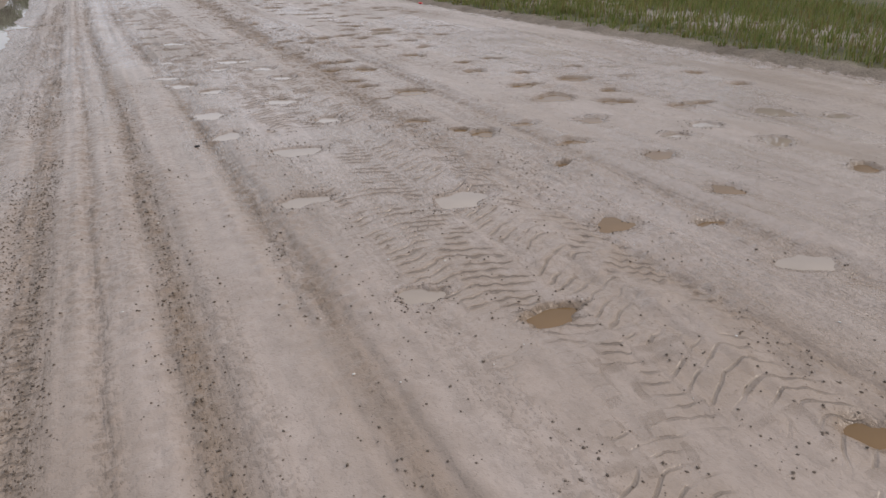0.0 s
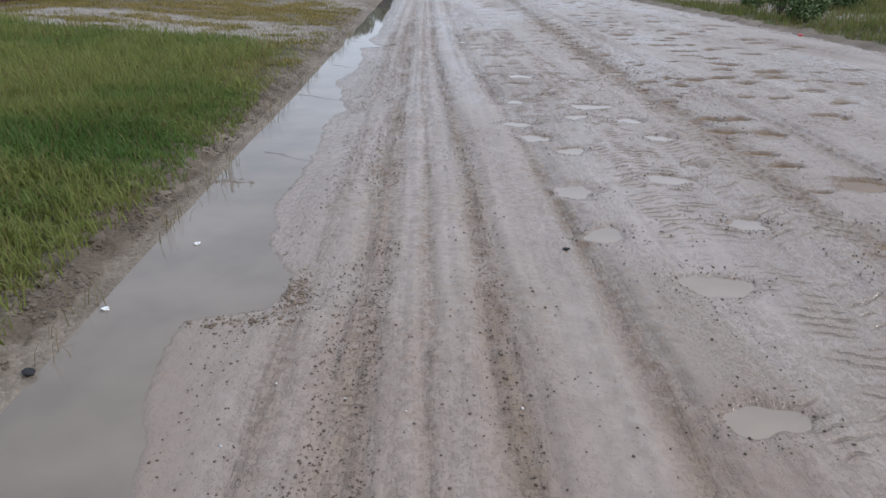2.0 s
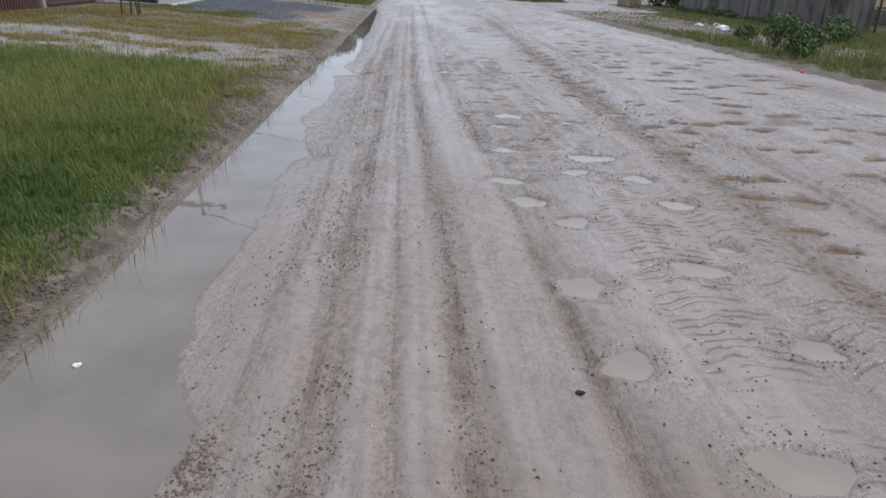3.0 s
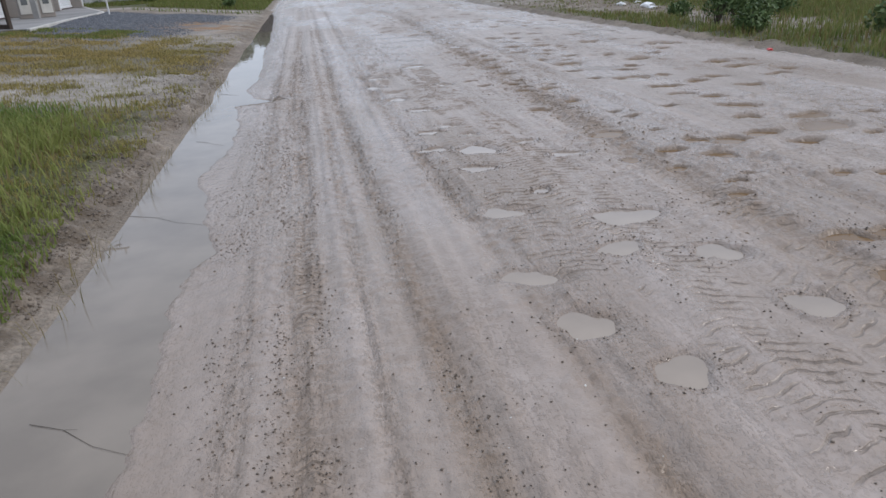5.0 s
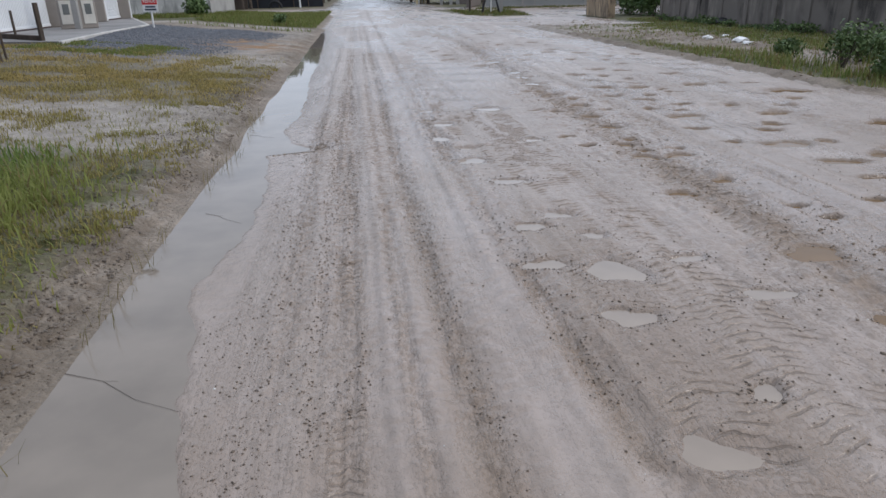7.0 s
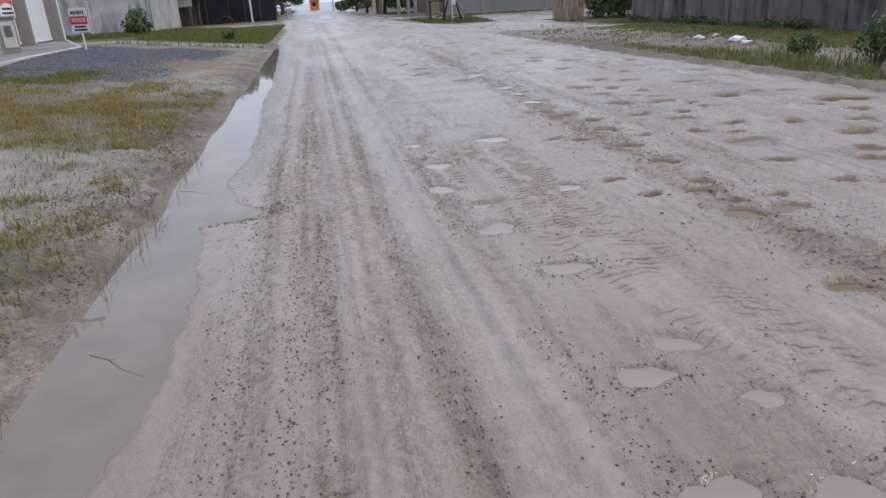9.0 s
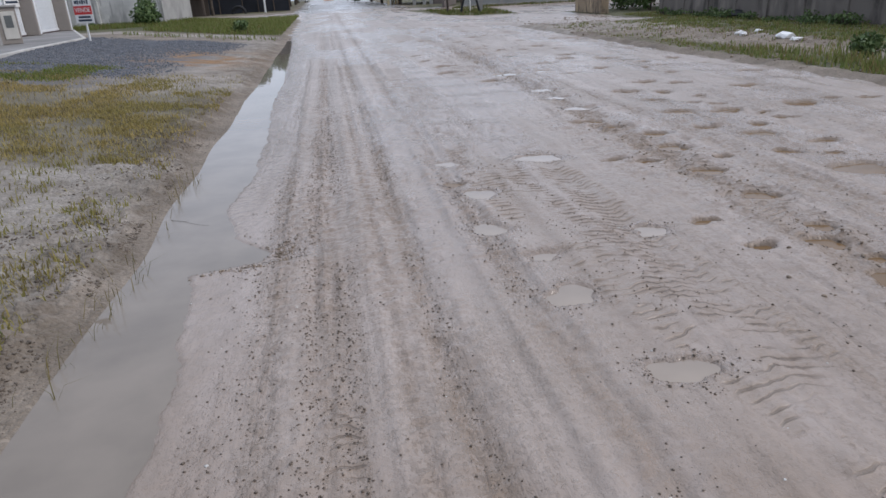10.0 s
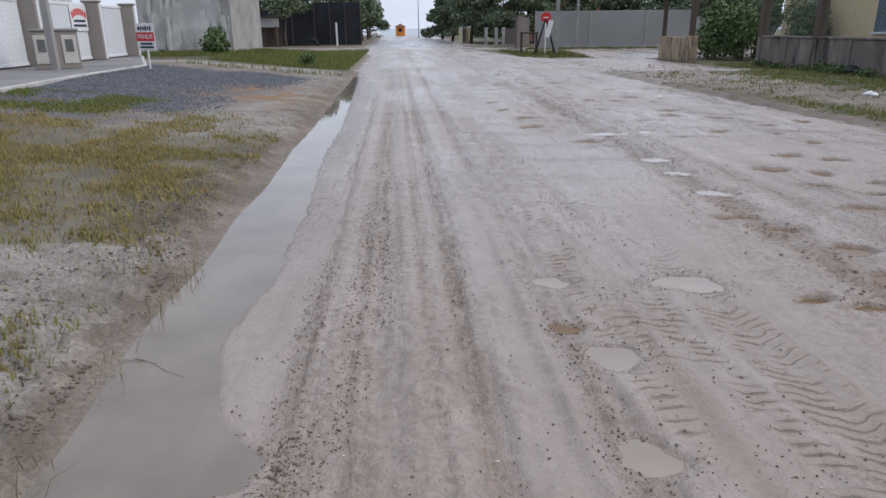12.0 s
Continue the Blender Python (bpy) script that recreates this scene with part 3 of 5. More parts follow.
UC, YC = 0.25 * (U[:-1, :-1] + U[1:, :-1] + U[:-1, 1:] + U[1:, 1:]), 0.25 * (Y[:-1, :-1] + Y[1:, :-1] + Y[:-1, 1:] + Y[1:, 1:])
XC = UC - LEAN_ROAD * YC
left_lim = np.where(YC < 37, shore_left(YC) + 0.06, -1.3 - 0.9 * smooth(50, 60, YC))
right_lim = np.where(YC < 35, edge_right(YC), np.where(YC < 46, 11.9, 6.8))
IN_ROAD = (UC > left_lim) & (UC < right_lim)
IN_ROAD |= (YC > 46) & (YC < 59 + 0.02 * XC) & (XC > 6) & (XC < 60)      # side street on one hand
IN_ROAD |= (YC > 57.5) & (YC < 66) & (UC > -60) & (UC < 60)               # the crossing
IN_ROAD &= ~((YC > 47.2) & (YC < 57.5) & (UC > 6.2 - 0.9 * smooth(48, 57, YC)) & (XC < 6.0))
# verge masks
DRY = (fbm(X * 0.9, Y * 0.9, 61, 4) - 0.5) * 1.6
strip = 15.3 + 0.6 * DRY + 0.15 * np.maximum(X + 3, -4)
SAND = smooth(2.3, 1.2, np.abs(Y - strip)) * 0.95 * smooth(-14, -9, X) + smooth(1.1, 0.5, np.abs(Y - (21.9 + 0.6 * DRY))) * 0.6 * smooth(-7.5, -4.5, X) + smooth(1.0, 0.4, np.abs(Y - (35.0 + DRY))) * (X < -4.6) * (X > -12) + 0.7 * smooth(-6.2, -4.8, X) * smooth(21, 23, Y) * smooth(36, 33, Y)
SAND = np.maximum(SAND, 0.75 * smooth(0.46, 0.62, fbm(X * 1.5, Y * 1.5, 62, 4)) * smooth(9.5, 11.5, Y) * smooth(17.6, 16.6, Y))
SAND = np.where(X > 3, 0.55 * smooth(0.45, 0.62, fbm(X * 0.7, Y * 0.7, 63, 4)) * smooth(1.2, 2.0, U - edge_right(Y)) * smooth(4.6, 3.4, U - edge_right(Y)), SAND)
SAND = np.where((Y > 30) & (X > 3) & (Y < 47), 0.7, SAND)
GRAVEL = smooth(22.4, 23.8, Y + DRY) * smooth(33.0, 31.6, Y + 0.6 * DRY) * smooth(-4.5, -5.7, X + 0.6 * DRY) * smooth(-10.4, -9.4, X)
GRAVEL = np.maximum(GRAVEL, 0.75 * smooth(0.8, 0.3, np.abs(Y - 22.0 - DRY * 0.6)) * smooth(-4.5, -6, X) * smooth(0.4, 0.6, fbm(X, Y, 64, 3)))
OCHRE = np.exp(-(((X + 5.2) / 1.1) ** 2 + ((Y - 26.9) / 1.9) ** 2)) * smooth(0.42, 0.6, fbm(X * 2.6, Y * 2.6, 65, 4)) * 1.5
DV = shore_left(Y) - U
TURF = smooth(0.25, 0.6, DV) * smooth(14.3, 13.2, Y - 0.6 * DRY - 0.25 * np.maximum(X + 3, -4)) + smooth(16.6, 17.6, Y - DRY * 0.8 - 0.1 * np.maximum(X + 3, -4)) * smooth(21.9, 21.0, Y - DRY * 0.5) * smooth(0.2, 0.6, DV) * 0.4
TURF = TURF + smooth(35.6, 36.8, Y) * smooth(56.5, 55, Y) * smooth(0.2, 0.6, DV)
TURF = TURF * np.where(X < 3, 1 - 0.5 * smooth(8, 11.5, Y) * smooth(14.5, 13.5, Y) * smooth(0.4, 0.6, fbm(X * 1.6, Y * 1.6, 66, 3)), 1)
SAND = np.where(X < 0, SAND * smooth(0.1, 0.35, DV + 0.2 * DRY), SAND)
TURF = np.where(X > 3, smooth(0.15, 0.5, U - edge_right(Y)) * np.maximum(smooth(1.6, 1.1, U - edge_right(Y)) * smooth(30, 24, Y), smooth(3.2, 4.2, U - edge_right(Y))) * 0.9, TURF)
TURF = np.where((Y > 46.5) & (X > 0), 0.8, TURF)
TURF = np.where((X < -16) & (Y < 31), 0.0, TURF)
TURF = np.where(Y > 70, np.where(U > 8, 0.8, np.where(U < -3, 0.7, 0.2)), TURF)
MUD = smooth(0.05, 0.16, DV + 0.12 * DRY) * smooth(0.55 + 0.25 * smooth(9, 13, Y), 0.2, DV + 0.25 * DRY) * smooth(0.4, 0.58, fbm(X * 7, Y * 7, 67, 4)) * (0.7 - 0.3 * smooth(9, 13, Y)) * (X < 0) * (Y < 36)
clip01 = lambda a: np.clip(a, 0, 1)

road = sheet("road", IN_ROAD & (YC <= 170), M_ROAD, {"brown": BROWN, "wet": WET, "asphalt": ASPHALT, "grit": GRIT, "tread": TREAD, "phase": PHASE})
tagged(road, "wet sandy dirt road with wheel tracks and potholes", "road", kind="structure")
FAR_SEA = YC > 170
sea = sheet("sea", FAR_SEA, water_material("grey_sea", (0.12, 0.16, 0.19), 0.2), {})
tagged(sea, "pale grey sea at the end of the road", "sea", kind="structure")
ground = sheet("ground", ~IN_ROAD & ~FAR_SEA, M_GROUND, {"sand": clip01(SAND), "gravel": clip01(GRAVEL), "turf": clip01(TURF), "ochre": clip01(OCHRE), "mud": clip01(MUD)})
tagged(ground, "grassy and sandy verges on both sides of the road", "ground", kind="structure")


# ---- mesh helpers ----
def mesh_of(name, bm, mat):
    me = bpy.data.meshes.new(name)
    bm.to_mesh(me)
    bm.free()
    for m in mat if isinstance(mat, (list, tuple)) else [mat]:
        me.materials.append(m)
    return me


def part(name, bm, mat, parent=None, label=""):
    ob = new(name, mesh_of(name, bm, mat))
    if parent is not None:
        ob.parent = parent
    return tagged(ob, label)


def base(name, at, turn=0.0):
    ob = new(name)
    ob.matrix_basis = pose(*at, 0, 0, turn)
    return ob


def add_box(bm, c, s, bevel=0.01, m=None):
    """A bevelled block: centre and size."""
    r = bmesh.ops.create_cube(bm, size=1.0, matrix=(m or Matrix()) @ Matrix.LocRotScale(c, None, s))
    if bevel:
        edges = list({e for v in r["verts"] for e in v.link_edges})
        bmesh.ops.bevel(bm, geom=edges, offset=min(bevel, 0.3 * min(s)), segments=1, affect="EDGES", profile=0.5)


def block(c, s, bevel=0.01, m=None):
    bm = bmesh.new()
    add_box(bm, c, s, bevel, m)
    return bm


def add_rod(bm, a, b, r0, r1=None, n=8):
    """A tapered rod from a to b."""
    a, b = Vector(a), Vector(b)
    r1 = r0 if r1 is None else r1
    m = Matrix.Translation((a + b) / 2) @ (b - a).to_track_quat("Z", "Y").to_matrix().to_4x4()
    bmesh.ops.create_cone(bm, cap_ends=True, segments=n, radius1=r0, radius2=r1, depth=(b - a).length, matrix=m)


def rod(a, b, r0, r1=None, n=8):
    bm = bmesh.new()
    add_rod(bm, a, b, r0, r1, n)
    return bm


def raw(name, verts, faces, mat, smooth_faces=False):
    me = bpy.data.meshes.new(name)
    me.from_pydata([tuple(v) for v in verts], [], faces)
    me.materials.append(mat)
    if smooth_faces:
        me.polygons.foreach_set("use_smooth", np.ones(len(me.polygons), bool))
    return new(name, me)


def bulk(name, co, faces, mat, colours=None):
    """Many small pieces in one mesh; faces are triangles or quads of one size."""
    me = bpy.data.meshes.new(name)
    k = faces.shape[1]
    me.vertices.add(len(co))
    me.vertices.foreach_set("co", co.astype(np.float32).ravel())
    me.loops.add(faces.size)
    me.loops.foreach_set("vertex_index", faces.ravel().astype(np.int32))
    me.polygons.add(len(faces))
    me.polygons.foreach_set("loop_start", np.arange(0, faces.size, k, dtype=np.int32))
    me.update(calc_edges=True)
    if colours is not None:
        c = np.concatenate([colours, np.ones((len(colours), 1))], 1)
        me.attributes.new("tint", "FLOAT_COLOR", "POINT").data.foreach_set("color", c.astype(np.float32).ravel())
    me.materials.append(mat)
    return new(name, me)


def height_at(x, y):
    return surface(np.atleast_1d(np.asarray(x, float)), np.atleast_1d(np.asarray(y, float)))[0]


# ---- water ----
ys = np.linspace(-4, 36.5, 400)
ul, ur = shore_left(ys) - 0.05, shore_right(ys) + 0.05
pv = [(u - LEAN_ROAD * y, y, 0.0) for u0, u1, y in zip(ul, ur, ys) for u in np.linspace(u0, u1, 4)]
pf = [(4 * i + j, 4 * i + j + 1, 4 * i + j + 5, 4 * i + j + 4) for i in range(len(ys) - 1) for j in range(3)]
tagged(raw("water", pv, pf, M_POOL, True), "long shallow puddle of muddy rainwater along the grass edge", "puddle", kind="structure")

for px, py, rx, ry, kind in POTHOLES:
    level = float(crown(across(px, py))) - {"milky": 0.012, "brown": 0.022, "faint": 0.016, "stony": 0.016}[kind]
    disc = [(0, 0, 0)]
    for k in range(28):
        a = 2 * math.pi * k / 28
        wob = 1 + 0.16 * math.sin(2 * a + px * 7) + 0.11 * math.sin(3 * a + py * 5) + 0.07 * math.sin(5 * a + px * 11)
        disc.append((1.34 * rx * wob * math.cos(a), 1.34 * ry * wob * math.sin(a), 0))
    ob = raw("puddle", disc, [(0, 1 + k, 1 + (k + 1) % 28) for k in range(28)], M_MILKY if kind in ("milky", "faint") else M_BROWN, True)
    ob.location = (px, py, level)
    label = {"milky": "small milky rainwater puddle in a road pothole", "brown": "small brown muddy puddle in a road pothole",
             "faint": "shallow film of milky water on the road", "stony": "shallow brown puddle with stones showing through"}[kind]
    tagged(ob, label, "puddle", "puddles in the potholes")

# ---- loose stones, clods and shells ----
ICO = bmesh.new()
bmesh.ops.create_icosphere(ICO, subdivisions=1, radius=1.0)
ICO_V = np.array([v.co[:] for v in ICO.verts])
ICO_F = np.array([[v.index for v in f.verts] for f in ICO.faces])
ICO.free()
OCT_V = np.array([(1, 0, 0), (0, 1, 0), (-1, 0, 0), (0, -1, 0), (0, 0, 1), (0, 0, -1)], float)
OCT_F = np.array([(0, 1, 4), (1, 2, 4), (2, 3, 4), (3, 0, 4), (1, 0, 5), (2, 1, 5), (3, 2, 5), (0, 3, 5)])


def scatter(name, xs, ys, sizes, mat, sink=0.35, flat=0.65, zs=None, small=False):
    n = len(xs)
    form, tris = (OCT_V, OCT_F) if small else (ICO_V, ICO_F)
    k = len(form)
    zs = height_at(xs, ys) if zs is None else zs
    turn = rng.random(n) * 6.283
    jit = 1 + 0.28 * (rng.random((n, k)) - 0.5) * 2
    stretch = np.stack([0.8 + 0.5 * rng.random(n), 0.7 + 0.4 * rng.random(n), flat * (0.7 + 0.5 * rng.random(n))], 1)
    v = form[None] * jit[..., None] * stretch[:, None] * sizes[:, None, None]
    c, s = np.cos(turn)[:, None], np.sin(turn)[:, None]
    vx, vy = v[..., 0] * c - v[..., 1] * s, v[..., 0] * s + v[..., 1] * c
    co = np.stack([vx + xs[:, None], vy + ys[:, None], v[..., 2] + (zs + sizes * flat * (1 - 2 * sink) * 0.6)[:, None]], -1).reshape(-1, 3)
    faces = (tris[None] + k * np.arange(n)[:, None, None]).reshape(-1, 3)
    return bulk(name, co, faces, mat)


def near_y(n, a=1.5, b=24.0, power=1.5):
    return a + (b - a) * rng.random(n) ** power


def size(n, lo, hi):
    return lo + (hi - lo) * rng.random(n) ** 3


# clods along the tracks and near the shore
cx, cy = [], []
for a, b, half, count in ((0.06, 0.02, 0.06, 6000), (-0.09, -0.13, 0.06, 5500), (0.6, 0.42, 0.07, 3500), (1.12, 0.88, 0.08, 4500), (1.75, 1.4, 0.35, 4500), (-0.32, -0.36, 0.09, 3500), (2.6, 2.9, 0.3, 4500)):
    y = near_y(count, 1.5, 20, 1.15)
    u = line_u(y, a, b, 6, 15) + half * rng.normal(size=count) * 0.7
    cx.append(u - LEAN_ROAD * y), cy.append(y)
y = near_y(6000, 1.5, 26)
cx.append(shore_left(y) - 0.02 - 0.4 * rng.random(6000) ** 1.6 - LEAN_ROAD * y), cy.append(y)
cx, cy = np.concatenate(cx), np.concatenate(cy)
keep = fbm(cx * 2.6, cy * 0.8, 71, 3) > 0.51
cx, cy = cx[keep], cy[keep]
n = 14000
ky = near_y(n, 3.0, 19, 1.0)
kx = shore_left(ky) - 0.1 - (0.3 + 0.5 * smooth(8, 13, ky)) * rng.random(n) ** 1.5 - LEAN_ROAD * ky
kk = fbm(kx * 3, ky * 3, 72, 3) > 0.5
tagged(scatter("bank_clods", kx[kk], ky[kk], size(kk.sum(), 0.003, 0.015), M_CRUMB), "dark lumps of soil along the bank of the puddle", "soil", kind="stuff")
tagged(scatter("mud_clods", cx, cy, 0.0018 + 0.0052 * rng.random(len(cx)) ** 2, M_CRUMB, 0.25, 0.8, small=True), "dark crumbs of mud along the wheel tracks", "mud", kind="stuff")
# stones round the potholes, over the road and at the spurs of the shore
sx, sy = [], []
for px, py, rx, ry, kind in POTHOLES:
    if py > 20:
        continue
    n = int((70 if kind in ("milky", "stony") else 22) * (1 + 5 * rx))
    a, r = rng.random(n) * 6.283, 1.08 + 1.1 * rng.random(n) ** 1.5
    if kind == "stony":
        r = 1.3 * rng.random(n)
    sx.append(px + rx * r * np.cos(a)), sy.append(py + ry * r * np.sin(a) - (0.1 * rx if kind == "milky" else 0))
n = 26000
y = near_y(n, 1.2, 22, 1.2)
x = -0.6 + 6 * rng.random(n) ** 1.2 - LEAN_ROAD * y
keep = smooth(0.46, 0.66, fbm(x * 2.4, y * 1.4, 73, 4)) > rng.random(n)
sx.append(x[keep]), sy.append(y[keep])
for u0, y0, count in ((-0.36, 5.05, 260), (-0.6, 4.84, 200), (-0.34, 14.42, 240), (-0.6, 14.2, 160), (-0.5, 9.3, 110), (-0.7, 10.4, 60)):
    y = y0 + 0.16 * rng.normal(size=count)
    sx.append(u0 + 0.07 + 0.07 * rng.normal(size=count) - LEAN_ROAD * y), sy.append(y)
sx, sy = np.concatenate(sx), np.concatenate(sy)
tagged(scatter("road_stones", sx, sy, 0.0018 + 0.0055 * rng.random(len(sx)) ** 3, M_CRUMB, 0.25, 0.8, small=True), "small grey stones and grit on the road", "stones", kind="stuff")
n = 700
y = near_y(n, 1.2, 22)
tagged(scatter("shell_bits", -0.8 + 6 * rng.random(n) - LEAN_ROAD * y, y, size(n, 0.002, 0.008), M_PALE, flat=0.4), "pale shell and stone bits on the mud", "stones", kind="stuff")
# crushed stone on the lot
n = 30000
y = 22.0 + 13.0 * rng.random(n)
x = -9.8 + 5.4 * rng.random(n)
dry = (fbm(x * 0.9, y * 0.9, 61, 4) - 0.5) * 1.6
keep = smooth(22.4, 23.8, y + dry) * smooth(33.0, 31.6, y + 0.6 * dry) * smooth(-4.5, -5.7, x + 0.6 * dry) > 0.25 + 0.6 * rng.random(n)
keep &= rng.random(n) > 1.3 * np.exp(-(((x + 5.2) / 1.1) ** 2 + ((y - 26.9) / 1.9) ** 2))
x, y = x[keep], y[keep]
tagged(scatter("crushed_stone", x, y, 0.010 + 0.016 * rng.random(len(x)), plain("blue_grey_gravel", (0.135, 0.145, 0.165), 0.75, vary=0.4, scale=20)), "blue-grey crushed stone spread on the lot", "gravel", kind="stuff")


# ---- grass ----
def blades(name, xs, ys, tall, wide, colours, label, droop=0.45):
    """Bent tapering blades, each of two quads."""
    n = len(xs)
    zs = height_at(xs, ys) - 0.005
    a = rng.random(n) * 6.283
    lean = droop * (0.3 + rng.random(n))
    d = np.stack([np.cos(a), np.sin(a)], 1)
    s = np.stack([-d[:, 1], d[:, 0]], 1)
    co = np.zeros((n, 6, 3))
    for k, (h, out, w) in enumerate(((0, 0, 1.0), (0.55, 0.3, 0.8), (1.0, 1.0, 0.12))):
        centre = np.stack([xs + d[:, 0] * tall * lean * out, ys + d[:, 1] * tall * lean * out, zs + tall * h * np.sqrt(np.maximum(0.15, 1 - (lean * out) ** 2 * 0.6))], 1)
        off = np.concatenate([s * (wide * w)[:, None] * 0.5, np.zeros((n, 1))], 1)
        co[:, 2 * k], co[:, 2 * k + 1] = centre - off, centre + off
    i = 6 * np.arange(n)[:, None]
    faces = np.concatenate([i + np.array([[0, 1, 3, 2]]), i + np.array([[2, 3, 5, 4]])], 0)
    ob = bulk(name, co.reshape(-1, 3), faces, M_GRASS, np.repeat(colours, 6, 0))
    return tagged(ob, label, "grass", kind="stuff")


def tints(n, a, b, straw=0.12, mix=None):
    t = rng.random(n)[:, None] if mix is None else np.clip(mix + 0.35 * (rng.random(n) - 0.5), 0, 1)[:, None]
    c = np.array(a) * (1 - t) + np.array(b) * t
    dead = rng.random(n) < straw
    c[dead] = np.array((0.22, 0.175, 0.075)) * (0.7 + 0.5 * rng.random(dead.sum()))[:, None]
    return c


def tufted(n, x0, x1, y0, y1, spread=0.05, per=9):
    k = n // per
    tx, ty = x0 + (x1 - x0) * rng.random(k), y0 + (y1 - y0) * rng.random(k)
    return np.repeat(tx, per) + spread * rng.normal(size=k * per), np.repeat(ty, per) + spread * rng.normal(size=k * per)


# lush patch beside the puddle
x, y = tufted(440000, -9.5, -1.4, 2.4, 15.6, 0.06)
dv = shore_left(y) - across(x, y)
dry = (fbm(x * 0.9, y * 0.9, 61, 4) - 0.5) * 1.6
lim = 13.4 + 0.9 * dry + 0.1 * np.maximum(x + 3, -4)
keep = (dv > 0.1 + 0.22 * vnoise(x * 3, y * 3, 81)) & (rng.random(len(x)) < 0.25 + smooth(0.15, 0.5, dv)) & (rng.random(len(x)) < smooth(lim + 0.7, lim - 0.9, y)) & (rng.random(len(x)) < 0.25 + 1.2 * fbm(x * 1.2, y * 1.2, 82, 3)) & (rng.random(len(x)) < smooth(-11, -4.5, x) + 0.25) & (rng.random(len(x)) < 1 - 0.62 * smooth(7.5, 11.5, y)) & (rng.random(len(x)) < 1 - 0.93 * smooth(9.0, 11.0, y) * smooth(1.6, 0.7, dv - 0.8 * dry))
x, y, dv = x[keep], y[keep], dv[keep]
clump = fbm(x * 0.7, y * 0.7, 83, 3)
tall = (0.05 + 0.11 * rng.random(len(x))) * (0.55 + 0.75 * smooth(0.3, 1.3, dv)) * (0.6 + 0.9 * clump)
blades("grass", x, y, tall, 0.004 + 0.004 * rng.random(len(x)) + 0.0005 * y, tints(len(x), (0.095, 0.175, 0.038), (0.25, 0.275, 0.08), 0.12, smooth(0.3, 0.7, clump) + 0.3 * smooth(7, 11, y)), "lush green and straw-flecked grass beside the long puddle", 0.75)
# sparse dry patch past the sandy strip
x, y = tufted(260000, -10.5, -2.2, 10.0, 23.5, 0.06)
dv = shore_left(y) - across(x, y)
dry = (fbm(x * 0.9, y * 0.9, 61, 4) - 0.5) * 1.6
dens = smooth(16.4, 17.6, y - dry * 0.9 - 0.1 * np.maximum(x + 3, -4)) * smooth(22.0, 21.0, y - dry * 0.5) + 0.1 + 0.7 * smooth(0.48, 0.56, fbm(x * 1.7, y * 1.7, 84, 3)) * smooth(9.5, 11.5, y)
keep = (dv > 0.22) & (rng.random(len(x)) < dens) & (rng.random(len(x)) < 0.08 + 1.0 * smooth(0.32, 0.66, fbm(x * 1.6, y * 1.6, 85, 4)))
x, y = x[keep], y[keep]
blades("grass", x, y, 0.02 + 0.055 * rng.random(len(x)), 0.006 + 0.006 * rng.random(len(x)), tints(len(x), (0.19, 0.205, 0.055), (0.42, 0.32, 0.12), 0.3, fbm(x * 0.8, y * 0.8, 94, 3) + 0.25 * smooth(15, 18, y)), "thin yellowish grass on sandy ground", 0.8)
# far verge by the crossing
x, y = tufted(50000, -14, -3.4, 33.5, 57, 0.12)
dv = shore_left(np.minimum(y, 36)) - across(x, y)
dry = (fbm(x * 0.9, y * 0.9, 61, 4) - 0.5) * 1.6
keep = (dv > 0.3) & ((y > 36.4 + 0.4 * dry) | ((y < 34.6) & (rng.random(len(x)) < 0.25))) & ((x > -9.6) | (y > 38.8))
x, y = x[keep], y[keep]
blades("grass", x, y, 0.06 + 0.13 * rng.random(len(x)), 0.018 + 0.015 * rng.random(len(x)), tints(len(x), (0.11, 0.15, 0.035), (0.22, 0.235, 0.075), 0.12), "green grass verge before the crossing")
# patch at the pavement
x, y = tufted(9000, -8.9, -6.2, 22.3, 24.7, 0.12)
keep = rng.random(len(x)) < smooth(0.4, 0.6, fbm(x * 0.8, y * 0.8, 86, 2))
x, y = x[keep], y[keep]
blades("grass", x, y, 0.02 + 0.045 * rng.random(len(x)), 0.012 + 0.01 * rng.random(len(x)), tints(len(x), (0.12, 0.17, 0.035), (0.22, 0.24, 0.07), 0.15), "low green grass at the edge of the gravel")
# right verge
x, y = tufted(130000, 3.0, 13.5, 2.0, 40, 0.07)
de = across(x, y) - edge_right(y)
band = smooth(1.7, 1.1, de) * smooth(27, 22, y) + smooth(3.0, 3.7, de) + 0.05 + 0.25 * smooth(0.5, 0.6, fbm(x * 1.1, y * 1.1, 87, 3))
band = np.where(y < 18, np.maximum(band, 0.8), band)
keep = (de > 0.12 + 0.3 * vnoise(x * 2, y * 2, 88)) & (rng.random(len(x)) < band) & (across(x, y) < 14.4) & (rng.random(len(x)) < 0.2 + 1.1 * fbm(x * 1.2, y * 1.2, 89, 3))
keep &= ~((y > 34) & (x < 9))
x, y = x[keep], y[keep]
de = across(x, y) - edge_right(y)
blades("grass", x, y, (0.06 + 0.13 * rng.random(len(x))) * (0.6 + 0.7 * smooth(0.2, 1.0, de)) * (1 - 0.6 * smooth(20, 25, y)), 0.008 + 0.0004 * y + 0.008 * rng.random(len(x)), tints(len(x), (0.10, 0.145, 0.035), (0.24, 0.245, 0.085), 0.25), "green grass and weeds on the verge below the wall")
